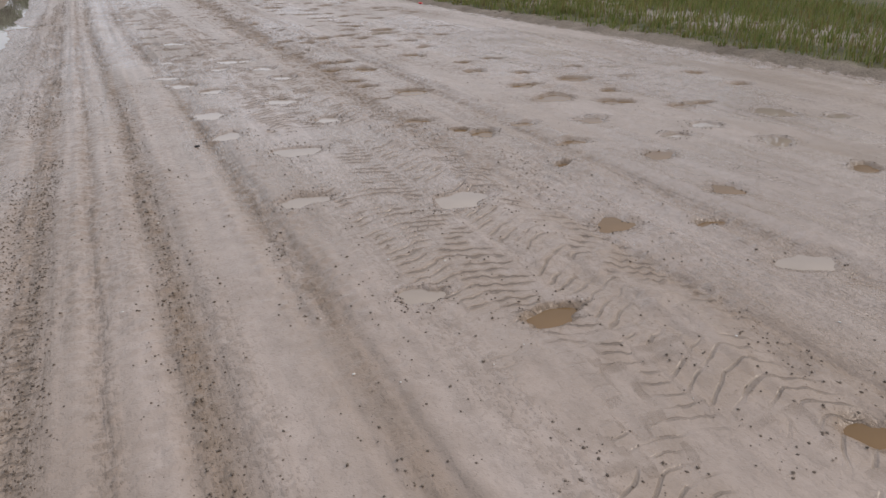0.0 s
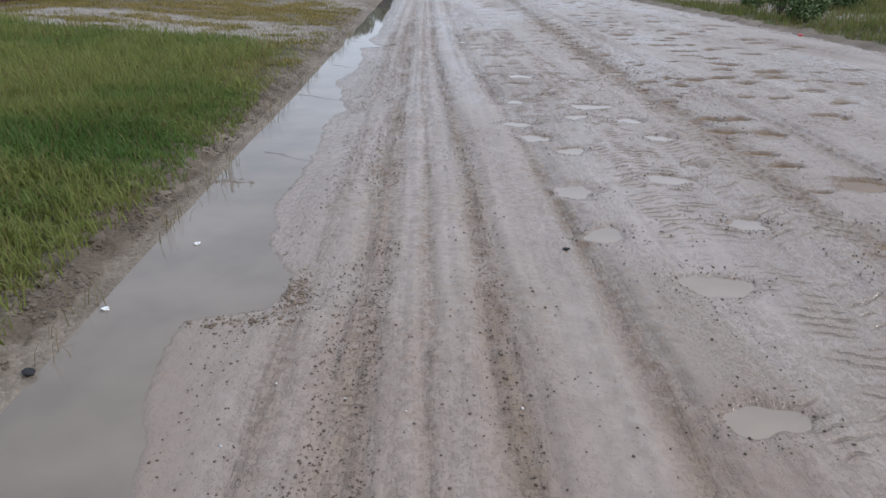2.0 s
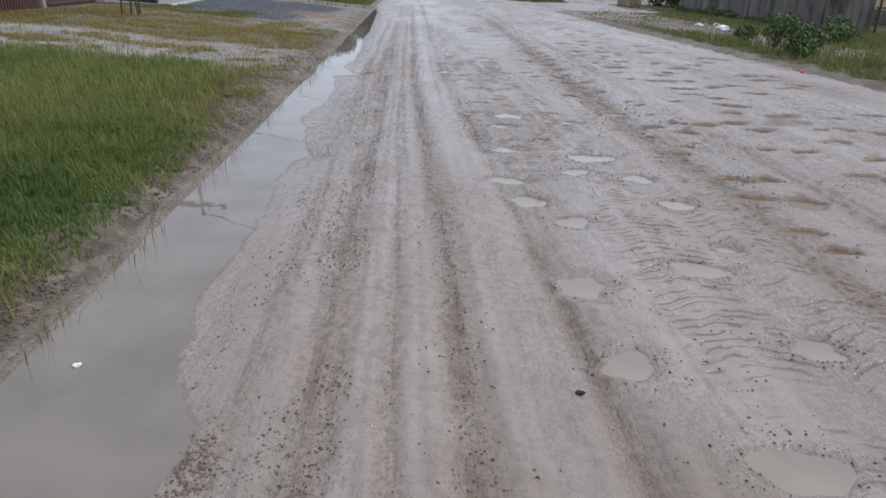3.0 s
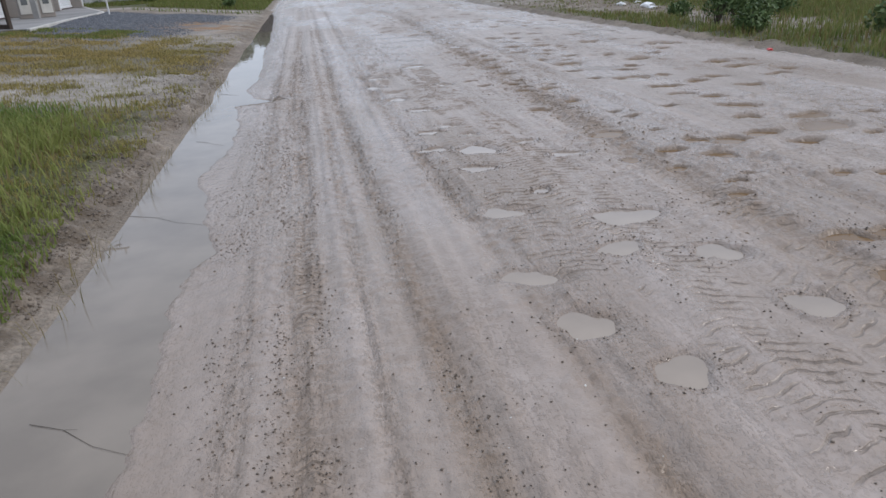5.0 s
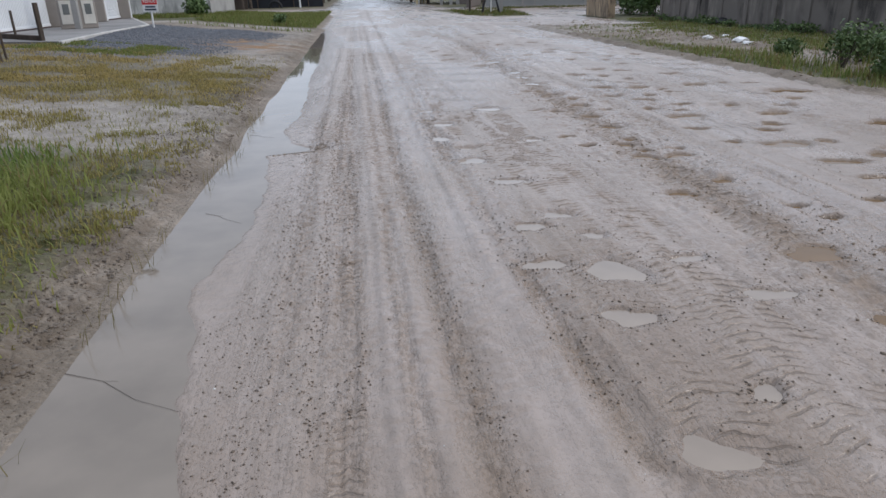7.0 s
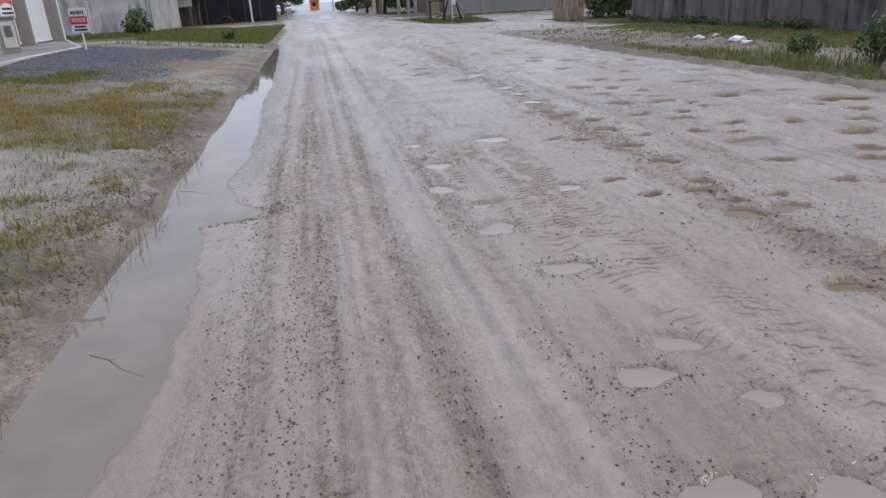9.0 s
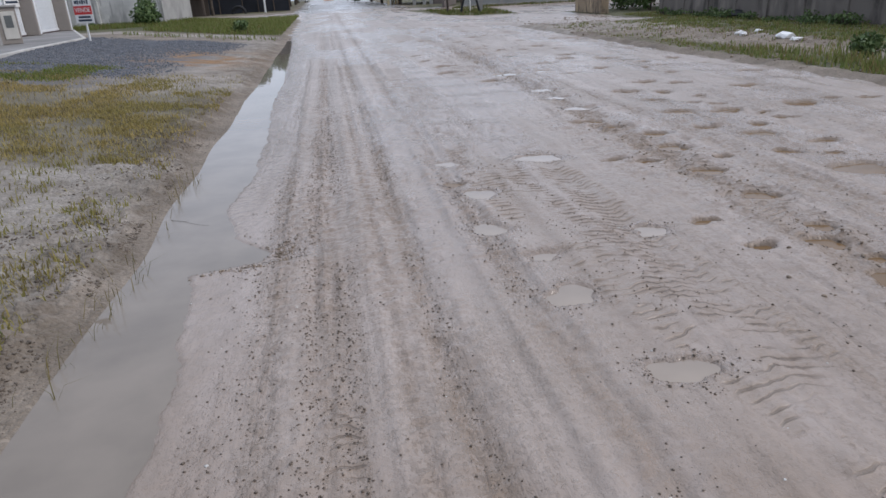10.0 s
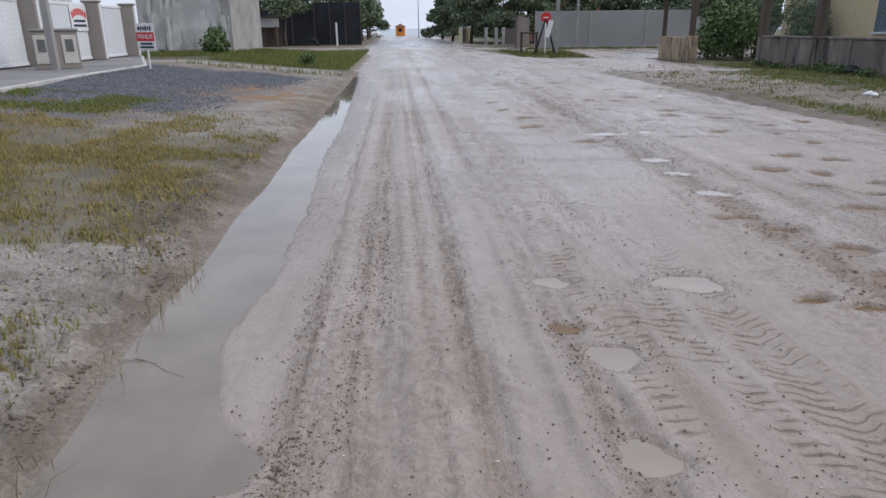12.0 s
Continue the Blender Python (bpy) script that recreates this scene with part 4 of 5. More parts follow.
# islet at the crossing
x, y = tufted(9000, 1.2, 13.8, 47, 61.5, 0.15)
keep = ((y < 57) & (across(x, y) > 6.3) & (x < 5.8)) | ((y > 59.6) & (x > 3.8))
x, y = x[keep], y[keep]
blades("grass", x, y, 0.06 + 0.12 * rng.random(len(x)), 0.04 + 0.02 * rng.random(len(x)), tints(len(x), (0.075, 0.105, 0.025), (0.15, 0.16, 0.05), 0.2), "short grass round the corner of the crossing")

# stray stalks that hang over the puddle, and rubble on the far verge
n = 420
y = 2.5 + 14 * rng.random(n)
x = shore_left(y) - 0.06 + 0.16 * rng.random(n) - LEAN_ROAD * y
keep = fbm(x * 0 + 1.0, y * 1.3, 91, 2) > 0.48
x, y = x[keep], y[keep]
blades("grass", x, y, 0.06 + 0.14 * rng.random(len(x)), 0.003 + 0.002 * rng.random(len(x)), tints(len(x), (0.13, 0.12, 0.05), (0.22, 0.18, 0.08), 0.5), "dry stalks hanging over the puddle edge", 0.9)
n = 3800
y = 9 + 31 * rng.random(n)
u = edge_right(y) + 0.1 + 3.6 * rng.random(n)
keep = fbm((u - LEAN_ROAD * y) * 0.9, y * 0.9, 92, 3) > 0.46
x, y = (u - LEAN_ROAD * y)[keep], y[keep]
tagged(scatter("verge_rubble", x, y, size(len(x), 0.008, 0.045), M_CLOD), "scattered rubble and stones on the verge", "stones", kind="stuff")

for u0, y0, tilt, count in ((-0.34, 5.12, 2.2, 170), (-0.58, 4.84, 0.1, 90), (-0.33, 14.44, 2.0, 120), (-0.58, 14.2, 0.2, 70)):
    t = 0.13 * rng.normal(size=count)
    y = y0 + t * min(1.0, tilt) + 0.02 * rng.normal(size=count)
    x = u0 + (0.04 if tilt > 1 else 0.11) * rng.normal(size=count) + (0.0 if tilt > 1 else t) - LEAN_ROAD * y
    tagged(scatter("pebble_heap", x, y, size(count, 0.004, 0.014), M_CLOD), "heap of dark pebbles washed up at the puddle edge", "stones", kind="stuff")

n = 3400
y = 8 + 24 * rng.random(n)
x = line_u(y, 2.6, 2.9, 8, 26) + 0.2 * rng.normal(size=n) - LEAN_ROAD * y
keep = fbm(x * 2, y * 0.9, 93, 3) > 0.46
tagged(scatter("ridge_clods", x[keep], y[keep], size(keep.sum(), 0.003, 0.013), M_CLOD), "brown clods along a churned ridge of the road", "mud", kind="stuff")

# ---- left side: gates, pavement, sign ----
def on_line(u, y, z=0.0):
    """A point at distance u across and y along, and the road's bearing."""
    return (u - LEAN_ROAD * y, y, z)


BEAR = math.degrees(math.atan(LEAN_ROAD))  # turns +y onto the road's direction

# pavement slab in front of the gates
pave = base("pavement", (0, 0, 0))
corners = [(-8.55, 23.6), (-9.12, 27.2), (-9.55, 31.6), (-12.9, 38.9), (-13.6, 38.9), (-12.4, 24.4)]
PAVE_Z = 0.60
bm = bmesh.new()
low = [bm.verts.new((x, y, 0.2)) for x, y in corners]
top = [bm.verts.new((x, y, PAVE_Z)) for x, y in corners]
bm.faces.new(top)
for i in range(len(corners)):
    j = (i + 1) % len(corners)
    bm.faces.new((low[i], low[j], top[j], top[i]))
bmesh.ops.recalc_face_normals(bm, faces=bm.faces)
part("slab", bm, M_PAVE, pave)
for (x0, y0), (x1, y1) in zip(corners[:3], corners[1:4]):
    n = max(2, int(math.hypot(x1 - x0, y1 - y0) / 1.0))
    for k in range(n):
        a, b = Vector((x0, y0, 0)).lerp((x1, y1, 0), k / n), Vector((x0, y0, 0)).lerp((x1, y1, 0), (k + 1) / n)
        m = Matrix.Translation((a + b) / 2) @ pose(0, 0, 0, 0, 0, math.degrees(math.atan2((b - a).y, (b - a).x)))
        part("kerb_stone", block((0, 0.0, PAVE_Z - 0.07), ((b - a).length - 0.012, 0.1, 0.16), 0.015, m), M_KERB, pave)
tagged(pave, "grey concrete pavement with a pale kerb before the gates", "pavement", kind="structure")

GATE_U = -9.9


def white_gate(y0, y1, high=1.66):
    x, y, _ = on_line(GATE_U, (y0 + y1) / 2)
    g = base("sliding_gate", (x, y, PAVE_Z), BEAR)
    length = y1 - y0
    part("panel", block((0, 0, 0.06 + high / 2), (0.03, length, high), 0.004), M_WHITE, g)
    bm = bmesh.new()
    for k in range(int(length / 0.1)):
        add_box(bm, (0.025, -length / 2 + 0.05 + 0.1 * k, 0.06 + high / 2), (0.02, 0.045, high - 0.14), 0)
    part("ribs", bm, M_WHITE, g)
    for z in (0.08, 0.06 + high):
        part("rail", block((0.01, 0, z), (0.07, length, 0.08), 0.006), M_WHITE, g)
    part("ground_track", block((0.02, 0, 0.02), (0.09, length, 0.04), 0.006), M_DARKBROWN, g)
    return tagged(g, "white ribbed steel driveway gate between taupe piers", "gate", "white gates")


for y0, y1 in ((25.9, 31.22), (31.55, 35.25), (35.6, 38.3)):
    white_gate(y0, y1)
for y in (25.7, 31.38, 35.42, 38.45):
    x, yy, _ = on_line(GATE_U + 0.2, y)
    p = base("gate_pier", (x, yy, PAVE_Z), BEAR)
    part("shaft", block((0, 0, 0.9), (0.5, 0.24, 1.8), 0.02), M_PILLAR, p)
    part("cap", block((0, 0, 1.83), (0.57, 0.3, 0.06), 0.02), M_PILLAR, p)
    part("edge_strip", block((0.255, 0, 0.9), (0.02, 0.1, 1.74), 0.005), M_WHITE, p, "pale painted edge strip")
    tagged(p, "taupe rendered pier between white gates", "pier", "gate piers")

# a lintel and the house behind the gates
h = base("town_house", on_line(-14.6, 33.0, 0.5), BEAR)
part("wall", block((0, 0, 2.2), (4.5, 13.5, 4.4), 0.03), M_STAINED, h)
part("roof", block((0.1, 0, 4.48), (5.1, 14.1, 0.16), 0.02), M_CONCRETE, h)
for y in (-5, -1.7, 1.7, 5):
    w = part("window", block((2.26, y, 3.7), (0.06, 1.5, 1.1), 0.01), M_WINDOW, h)
    part("window_frame", block((2.28, y, 3.12), (0.08, 1.6, 0.07), 0.01), M_WHITE, w)
tagged(h, "grey rendered row house behind white gates", "house")

# sale banner on a gate
b = base("sale_banner", on_line(GATE_U + 0.07, 34.65, 1.6), BEAR)
part("cloth", block((0, 0, 0.3), (0.012, 1.15, 0.76), 0.003), M_SIGNWHITE, b)
bm = bmesh.new()
for k in range(7):
    f = (k - 3) / 3
    add_box(bm, (0.01, 0.45 * f, 0.5 - 0.1 * f * f), (0.012, 0.1, 0.2), 0.003)
part("red_bar", bm, M_RED, b, "curved row of red letter shapes")
for z, w in ((0.22, 0.8), (0.08, 0.9)):
    part("text_bar", block((0.01, 0, z), (0.012, w, 0.07), 0.003), M_SIGNDARK, b, "dark line of small print")
tagged(b, "white cloth sale banner with red and dark print", "banner")

# meter cabinet and power pole
mt = base("meter_cabinet", (-11.1, 30.1, PAVE_Z), 30)
mt.scale = (0.5, 0.67, 0.66)
part("body", block((0, 0, 0.7), (2.1, 0.45, 1.4), 0.02), M_PILLAR, mt)
part("cap", block((0, 0, 1.44), (2.24, 0.58, 0.09), 0.02), M_CONCRETE, mt)
for x in (-0.62, 0.62):
    d = part("meter_door", block((x, -0.24, 0.72), (0.66, 0.04, 1.05), 0.01), M_CREAM, mt, "cream meter door")
    part("meter_window", block((x, -0.265, 0.86), (0.36, 0.02, 0.46), 0.004), M_GREYGLASS, d, "dull grey glass")
tagged(mt, "taupe masonry cabinet with two cream electricity meters", "meter cabinet")


def power_pole(at, high=9.0, lean=(0, 0), concrete=True, thick=1.0):
    p = base("power_pole", at)
    bm = bmesh.new()
    n = 9
    rings = []
    for k in range(n):
        t = k / (n - 1)
        w, d = thick * (0.36 - 0.16 * t) / 2, thick * (0.28 - 0.12 * t) / 2
        rings.append([bm.verts.new((sx * w + lean[0] * t, sy * d + lean[1] * t, high * t)) for sx, sy in ((-1, -1), (1, -1), (1, 1), (-1, 1))])
    for a, c in zip(rings, rings[1:]):
        for i in range(4):
            bm.faces.new((a[i], a[(i + 1) % 4], c[(i + 1) % 4], c[i]))
    bm.faces.new(rings[-1])
    bmesh.ops.recalc_face_normals(bm, faces=bm.faces)
    part("shaft", bm, M_CONCRETE if concrete else M_TIMBER, p)
    part("crossarm", block((lean[0], lean[1], high - 0.5), (2.0, 0.1, 0.12), 0.01), M_TIMBER, p)
    for x in (-0.85, -0.3, 0.3, 0.85):
        part("insulator", rod((x + lean[0], lean[1], high - 0.44), (x + lean[0], lean[1], high - 0.22), 0.05, 0.03), M_CREAM, p)
    return tagged(p, "grey concrete power pole with a crossarm", "power pole", "power poles")


power_pole((-10.88, 29.55, 0.5), 7.5, thick=0.5)

# sale sign on a post at the lot
s = base("sale_sign", (-9.12, 30.9, 0.45), -20)
s.scale = (0.64, 0.64, 0.66)
part("post", block((0, 0.03, 0.95), (0.08, 0.05, 1.9), 0.006), M_SIGNWHITE, s)
part("board", block((0, 0, 1.36), (0.94, 0.025, 1.02), 0.006), M_SIGNWHITE, s)
part("red_band", block((0, -0.016, 1.36), (0.92, 0.008, 0.34), 0.002), M_RED, s, "red band")
fc = bpy.data.curves.new("lettering", "FONT")
fc.body, fc.size, fc.extrude, fc.align_x, fc.align_y = "VENDE", 0.255, 0.004, "CENTER", "CENTER"
ft = new("lettering", fc)
dg = bpy.context.evaluated_depsgraph_get()
fm = bpy.data.meshes.new_from_object(ft.evaluated_get(dg))
bpy.data.objects.remove(ft)
fm.materials.clear()
fm.materials.append(M_SIGNWHITE)
lt = new("lettering", fm)
lt.parent = s
lt.matrix_basis = pose(0, -0.026, 1.36, 90, 0, 0)
tagged(lt, "white capital letters")
bm = bmesh.new()
for k, w in enumerate((0.16, 0.09, 0.11, 0.12, 0.1, 0.1)):
    add_box(bm, (-0.30 + 0.12 * k, -0.016, 1.68), (w * 0.8, 0.008, 0.12 + 0.05 * (k % 2)), 0.002)
part("emblem", bm, M_SIGNDARK, s, "dark emblem shapes")
for z, w in ((1.09, 0.62), (0.96, 0.7)):
    part("text_bar", block((0.02, -0.016, z), (w, 0.008, 0.08), 0.002), M_SIGNDARK, s, "dark line of print")
tagged(s, "white sale sign with a red band on a white post", "sign")

# low dark beam with posts, and the sapling with stakes
lw = base("low_barrier", (-9.15, 24.0, 0.53), 140)
lw.scale = (0.55, 0.55, 0.52)
part("beam", block((2.2, 0, 0.22), (4.6, 0.16, 0.26), 0.02), M_TIMBER, lw)
part("post", block((0, 0, 0.85), (0.17, 0.17, 1.75), 0.02), M_TIMBER, lw, "weathered square post")
part("thin_post", block((2.6, 0, 0.7), (0.09, 0.09, 1.4), 0.01), M_TIMBER, lw)
tagged(lw, "dark low timber barrier with a tall post", "barrier")


def leaf_cloud(name, lobes, count, leaf, mat, parent, flat=0.7):
    """Many small leaves in and on the lobes (centre, radii)."""
    per = count // len(lobes)
    pts, nor = [], []
    for c, r in lobes:
        d = rng.normal(size=(per, 3))
        d /= np.linalg.norm(d, axis=1)[:, None]
        rad = (0.45 + 0.6 * rng.random(per) ** 0.7)[:, None]
        pts.append(np.array(c) + d * rad * np.array(r))
        nor.append(d)
    pts, nor = np.concatenate(pts), np.concatenate(nor)
    n = len(pts)
    nor = nor + 0.9 * rng.normal(size=(n, 3))
    nor /= np.linalg.norm(nor, axis=1)[:, None]
    t = np.cross(nor, rng.normal(size=(n, 3)))
    t /= np.linalg.norm(t, axis=1)[:, None]
    b = np.cross(nor, t)
    L = (leaf * (0.6 + 0.8 * rng.random(n)))[:, None]
    co = np.stack([pts - t * L * 0.5, pts + b * L * 0.28, pts + t * L * 0.5, pts - b * L * 0.28], 1).reshape(-1, 3)
    faces = 4 * np.arange(n)[:, None] + np.arange(4)[None]
    ob = bulk(name, co, faces, mat)
    ob.parent = parent
    return ob


def tree(at, high, spread, leaves=5000, leaf=0.2, trunk=0.16, low=0.3, mat=None, label="", lobes=22, name="tree"):
    t = base(name, at)
    bm = bmesh.new()
    p = Vector((0, 0, -0.1))
    for k in range(5):
        q = Vector((0.12 * (rng.random() - 0.5) * (k + 1), 0.12 * (rng.random() - 0.5) * (k + 1), high * 0.8 * (k + 1) / 5))
        add_rod(bm, p, q, trunk * (1 - 0.17 * k), trunk * (1 - 0.17 * (k + 1)), 8)
        p = q
    part("trunk", bm, M_BARK, t)
    ls = []
    bm = bmesh.new()
    for k in range(lobes):
        a, f = rng.random() * 6.283, rng.random()
        z = high * (low + (1 - low) * f * 0.95)
        r = spread * (0.25 + 0.75 * rng.random()) * (1.05 - 0.65 * f)
        c = (r * math.cos(a), r * math.sin(a), z)
        e = spread * (0.28 + 0.22 * rng.random())
        ls.append((c, (e, e, e * 0.62)))
        add_rod(bm, (0, 0, max(0.3, z - 0.35 * r - 0.2)), c, trunk * 0.3, trunk * 0.08, 5)
    part("limbs", bm, M_BARK, t)
    leaf_cloud("crown", ls, leaves, leaf, mat or M_LEAF, t)
    return tagged(t, label or "dark green tree with a ragged crown", "tree", "street trees")


sp = base("sapling", (-8.0, 20.0, 0.48))
sp.scale = (0.75, 0.75, 0.75)
part("trunk", rod((0, 0, 0), (0.15, 0.05, 2.3), 0.035, 0.02), M_BARK, sp)
for x, y, lx in ((-0.35, 0.1, 0.1), (0.3, -0.15, -0.15), (0.1, 0.4, 0.02), (-0.15, -0.3, 0.05)):
    part("stake", rod((x, y, 0), (x + lx, y * 0.7, 1.7 + 0.3 * lx), 0.03, 0.025), M_TIMBER, sp, "thin dark stake")
leaf_cloud("crown", [((0.1, 0, 2.3), (0.6, 0.6, 0.25)), ((0.5, -0.2, 2.15), (0.5, 0.4, 0.15)), ((-0.3, 0.2, 2.2), (0.5, 0.4, 0.15))], 150, 0.4, M_BUSH, sp)
tagged(sp, "young tree with broad leaves tied to stakes", "tree")

# brown steel front of the neighbouring plot
f = base("brown_fence", on_line(-8.95, 17.4, 0.48), BEAR)
f.scale = (0.7, 0.64, 0.72)
part("sheet", block((0, -1.2, 1.35), (0.04, 13.4, 2.5), 0.004), M_BROWNGATE, f)
bm = bmesh.new()
for k in range(66):
    add_box(bm, (0.035, -7.8 + 0.2 * k, 1.35), (0.05, 0.09, 2.48), 0)
part("ribs", bm, M_BROWNGATE, f)
for y in (-7.9, 5.6):
    part("post", block((0.03, y, 1.4), (0.22, 0.26, 2.8), 0.02), M_PILLAR, f, "taupe post")
tagged(f, "brown ribbed steel fence along a plot", "fence")
g = base("brown_gate", on_line(-9.0, 22.75, 0.48), BEAR)
g.scale = (0.7, 0.66, 0.72)
part("leaf", block((0, 0, 1.3), (0.05, 4.4, 2.4), 0.006), M_DARKBROWN, g)
for z in (0.25, 1.3, 2.4):
    part("rail", block((0.045, 0, z), (0.04, 4.4, 0.07), 0.006), M_BROWNGATE, g)
tagged(g, "dark brown steel driveway gate, closed", "gate")
p = base("end_pier", on_line(-8.95, 24.6, 0.48), BEAR)
p.scale = (0.7, 0.7, 0.7)
part("shaft", block((0, 0, 1.4), (0.5, 0.7, 2.8), 0.02), M_PILLAR, p)
part("cap", block((0, 0, 2.84), (0.6, 0.8, 0.09), 0.02), M_CONCRETE, p)
tagged(p, "taupe rendered pier beside a brown gate", "pier")

# stained boundary wall and the old house beyond it
w = base("stained_wall", (-13.0, 43.0, 0.35))
part("wall", block((0.15, 0, 1.6), (3.6, 0.2, 3.2), 0.02), M_STAINED, w)
part("coping", block((0.15, -0.02, 3.23), (3.6, 0.28, 0.07), 0.01), M_CONCRETE, w)
part("buttress", block((-0.4, -0.14, 0.85), (0.16, 0.1, 1.7), 0.01), M_STAINED, w)
tagged(w, "tall old plaster wall with grey water stains", "wall")
h = base("old_house", (-11.03, 45.3, 0.3), 0)
h.scale = (0.46, 0.66, 0.72)
part("wall", block((0, 0, 1.9), (1.75, 7.0, 3.8), 0.02), M_CONCRETE, h)
part("white_patch", block((0.32, -3.515, 1.35), (0.7, 0.02, 2.3), 0.004), M_STAINED, h, "peeling whitewashed patch")
part("roof", block((0, 0, 3.9), (2.4, 7.6, 0.2), 0.03), M_ROOF, h)
tagged(h, "grey house end with a whitewashed patch", "house")


def bush(at, r, high, n=900, leaf=0.12, mat=None, name="bush", label="leafy green bush"):
    b = base(name, at)
    bm = bmesh.new()
    ls = []
    for k in range(9):
        a, q = rng.random() * 6.283, rng.random()
        c = (r * 0.65 * q * math.cos(a), r * 0.65 * q * math.sin(a), high * (0.25 + 0.6 * rng.random()))
        ls.append((c, (r * 0.45, r * 0.45, high * 0.3)))
        add_rod(bm, (0.1 * c[0], 0.1 * c[1], -0.05), c, 0.02, 0.006, 5)
    part("stem", bm, M_BARK, b)
    leaf_cloud("leaves", ls, n, leaf, mat or M_BUSH, b)
    return tagged(b, label, "bush")


bush((-10.6, 40.6, 0.5), 0.7, 1.05, 1400, 0.15, label="round green bush before a stained wall")
bush((-6.3, 37.4, 0.25), 0.5, 0.4, 300, 0.12, M_WEED, label="low weed clump in the verge")
for x, y, r in ((-12.3, 42.5, 0.3), (-13.6, 42.5, 0.3), (-11.5, 42.5, 0.25)):
    bush((x, y, 0.4), r, 0.3, 260, 0.1, M_WEED, label="weeds along the foot of the stained wall")

# shed, black netting and the post across the side street
k = base("street_stall", (-16.6, 71.0, 0))
for x in (-0.8, 0.8):
    part("leg", block((x, 0, 0.9), (0.16, 0.16, 1.8), 0.01), M_TIMBER, k)
part("board", block((0, -0.05, 2.05), (2.1, 0.06, 0.75), 0.01), M_CONCRETE, k, "faded sign board")
part("canopy", block((0, 0.6, 2.5), (2.5, 1.8, 0.08), 0.01), M_TIMBER, k)
part("back", block((0, 1.2, 1.1), (1.9, 0.06, 2.2), 0.01), M_TIMBER, k)
tagged(k, "dark timber street stall with a faded board", "stall")
nf = base("black_net_fence", (-11.6, 76.5, 0), 0)
part("net", block((0, 0, 1.9), (4.2, 0.05, 3.7), 0.005), M_BLACKNET, nf)
for x in (-2.1, -0.7, 0.7, 2.1):
    part("post", rod((x, -0.05, 0), (x, -0.05, 3.8), 0.05), M_TIMBER, nf)
tagged(nf, "tall fence of black shade netting", "fence")
nf = base("dark_fence", (-16.5, 75.5, 0), 0)
part("net", block((0, 0, 1.6), (6.0, 0.05, 3.1), 0.005), M_BLACKNET, nf)
for x in (-3, -1, 1, 3):
    part("post", rod((x, -0.05, 0), (x, -0.05, 3.2), 0.05), M_TIMBER, nf)
tagged(nf, "dark boarded fence under the trees", "fence")
wp = base("white_post", (-11.3, 74.0, 0))
part("shaft", block((0, 0, 1.0), (0.14, 0.14, 2.0), 0.01), M_SIGNWHITE, wp)
part("foot", block((0, 0, 0.05), (0.3, 0.3, 0.1), 0.01), M_CONCRETE, wp)
tagged(wp, "white painted post at the street corner", "post")
ty = base("half_buried_tyre", (-13.5, 73.6, 0.12))
bm = bmesh.new()
for a in range(28):
    for b2 in range(8):
        A, B = 2 * math.pi * a / 28, 2 * math.pi * b2 / 8
        bm.verts.new(((0.55 + 0.13 * math.cos(B)) * math.cos(A), 0.13 * math.sin(B), (0.55 + 0.13 * math.cos(B)) * math.sin(A)))
bm.verts.ensure_lookup_table()
for a in range(28):
    for b2 in range(8):
        q = [(a, b2), ((a + 1) % 28, b2), ((a + 1) % 28, (b2 + 1) % 8), (a, (b2 + 1) % 8)]
        bm.faces.new([bm.verts[i * 8 + j] for i, j in q])
part("tread", bm, M_BLACK, ty)
tagged(ty, "old black tyre half buried on edge", "tyre")
for x, y, hi, spd in ((-17.5, 79, 6.5, 2.6), (-14.5, 81, 7.0, 2.8), (-21, 80, 6.8, 3.0), (-11.8, 84, 5.6, 2.2), (-12.0, 96, 5.4, 2.4), (-12.8, 108, 5.2, 2.4), (-14.2, 122, 5.0, 2.4)):
    tree((x, y, 0), hi, spd, 7500, 0.3, 0.2, 0.2 if y < 90 else 0.3)
tree((-15.5, 72.6, 0), 6.5, 2.2, 4200, 0.24, 0.16, 0.4)

# ---- right side: low wall with posts, house, pillar ----
wall_a, wall_b = Vector((11.38, 24.7, 0)), Vector((10.2, 38.2, 0))
along = (wall_b - wall_a)
wl_len = along.length
wl_turn = math.degrees(math.atan2(-along.x, along.y))
lw = base("low_wall", (*((wall_a + wall_b) / 2)[:2], 0), wl_turn)
part("wall", block((0, 0, 0.5), (0.16, wl_len, 1.06), 0.02), M_LOWWALL, lw)
part("coping", block((0, 0, 1.05), (0.24, wl_len, 0.07), 0.015), M_LOWWALL, lw)
for k in range(9):
    y = -wl_len / 2 + wl_len * k / 8
    part("pilaster", block((-0.07, y, 0.5), (0.1, 0.24, 1.04), 0.015), M_LOWWALL, lw)
    if k % 2 == 0 and k:
        part("post", block((0, y, 1.78), (0.24, 0.3, 1.5), 0.02), M_TIMBER, lw, "dark upright post")
part("top_rail", block((0, 0.6, 2.48), (0.08, wl_len - 1.2, 0.08), 0.01), M_TIMBER, lw)
tagged(lw, "low mouldy concrete wall with dark posts", "wall")
wm = base("wire_mesh", (*((wall_a + wall_b) / 2)[:2], 1.08), wl_turn)
bm = bmesh.new()
for k in range(int(wl_len / 0.16)):
    y = -wl_len / 2 + 0.16 * k
    for s2 in (-1, 1):
        add_rod(bm, (0.03, y, 0.0), (0.03, y + s2 * 1.35, 1.35), 0.004, n=3)
part("netting", bm, M_WIRE, wm)
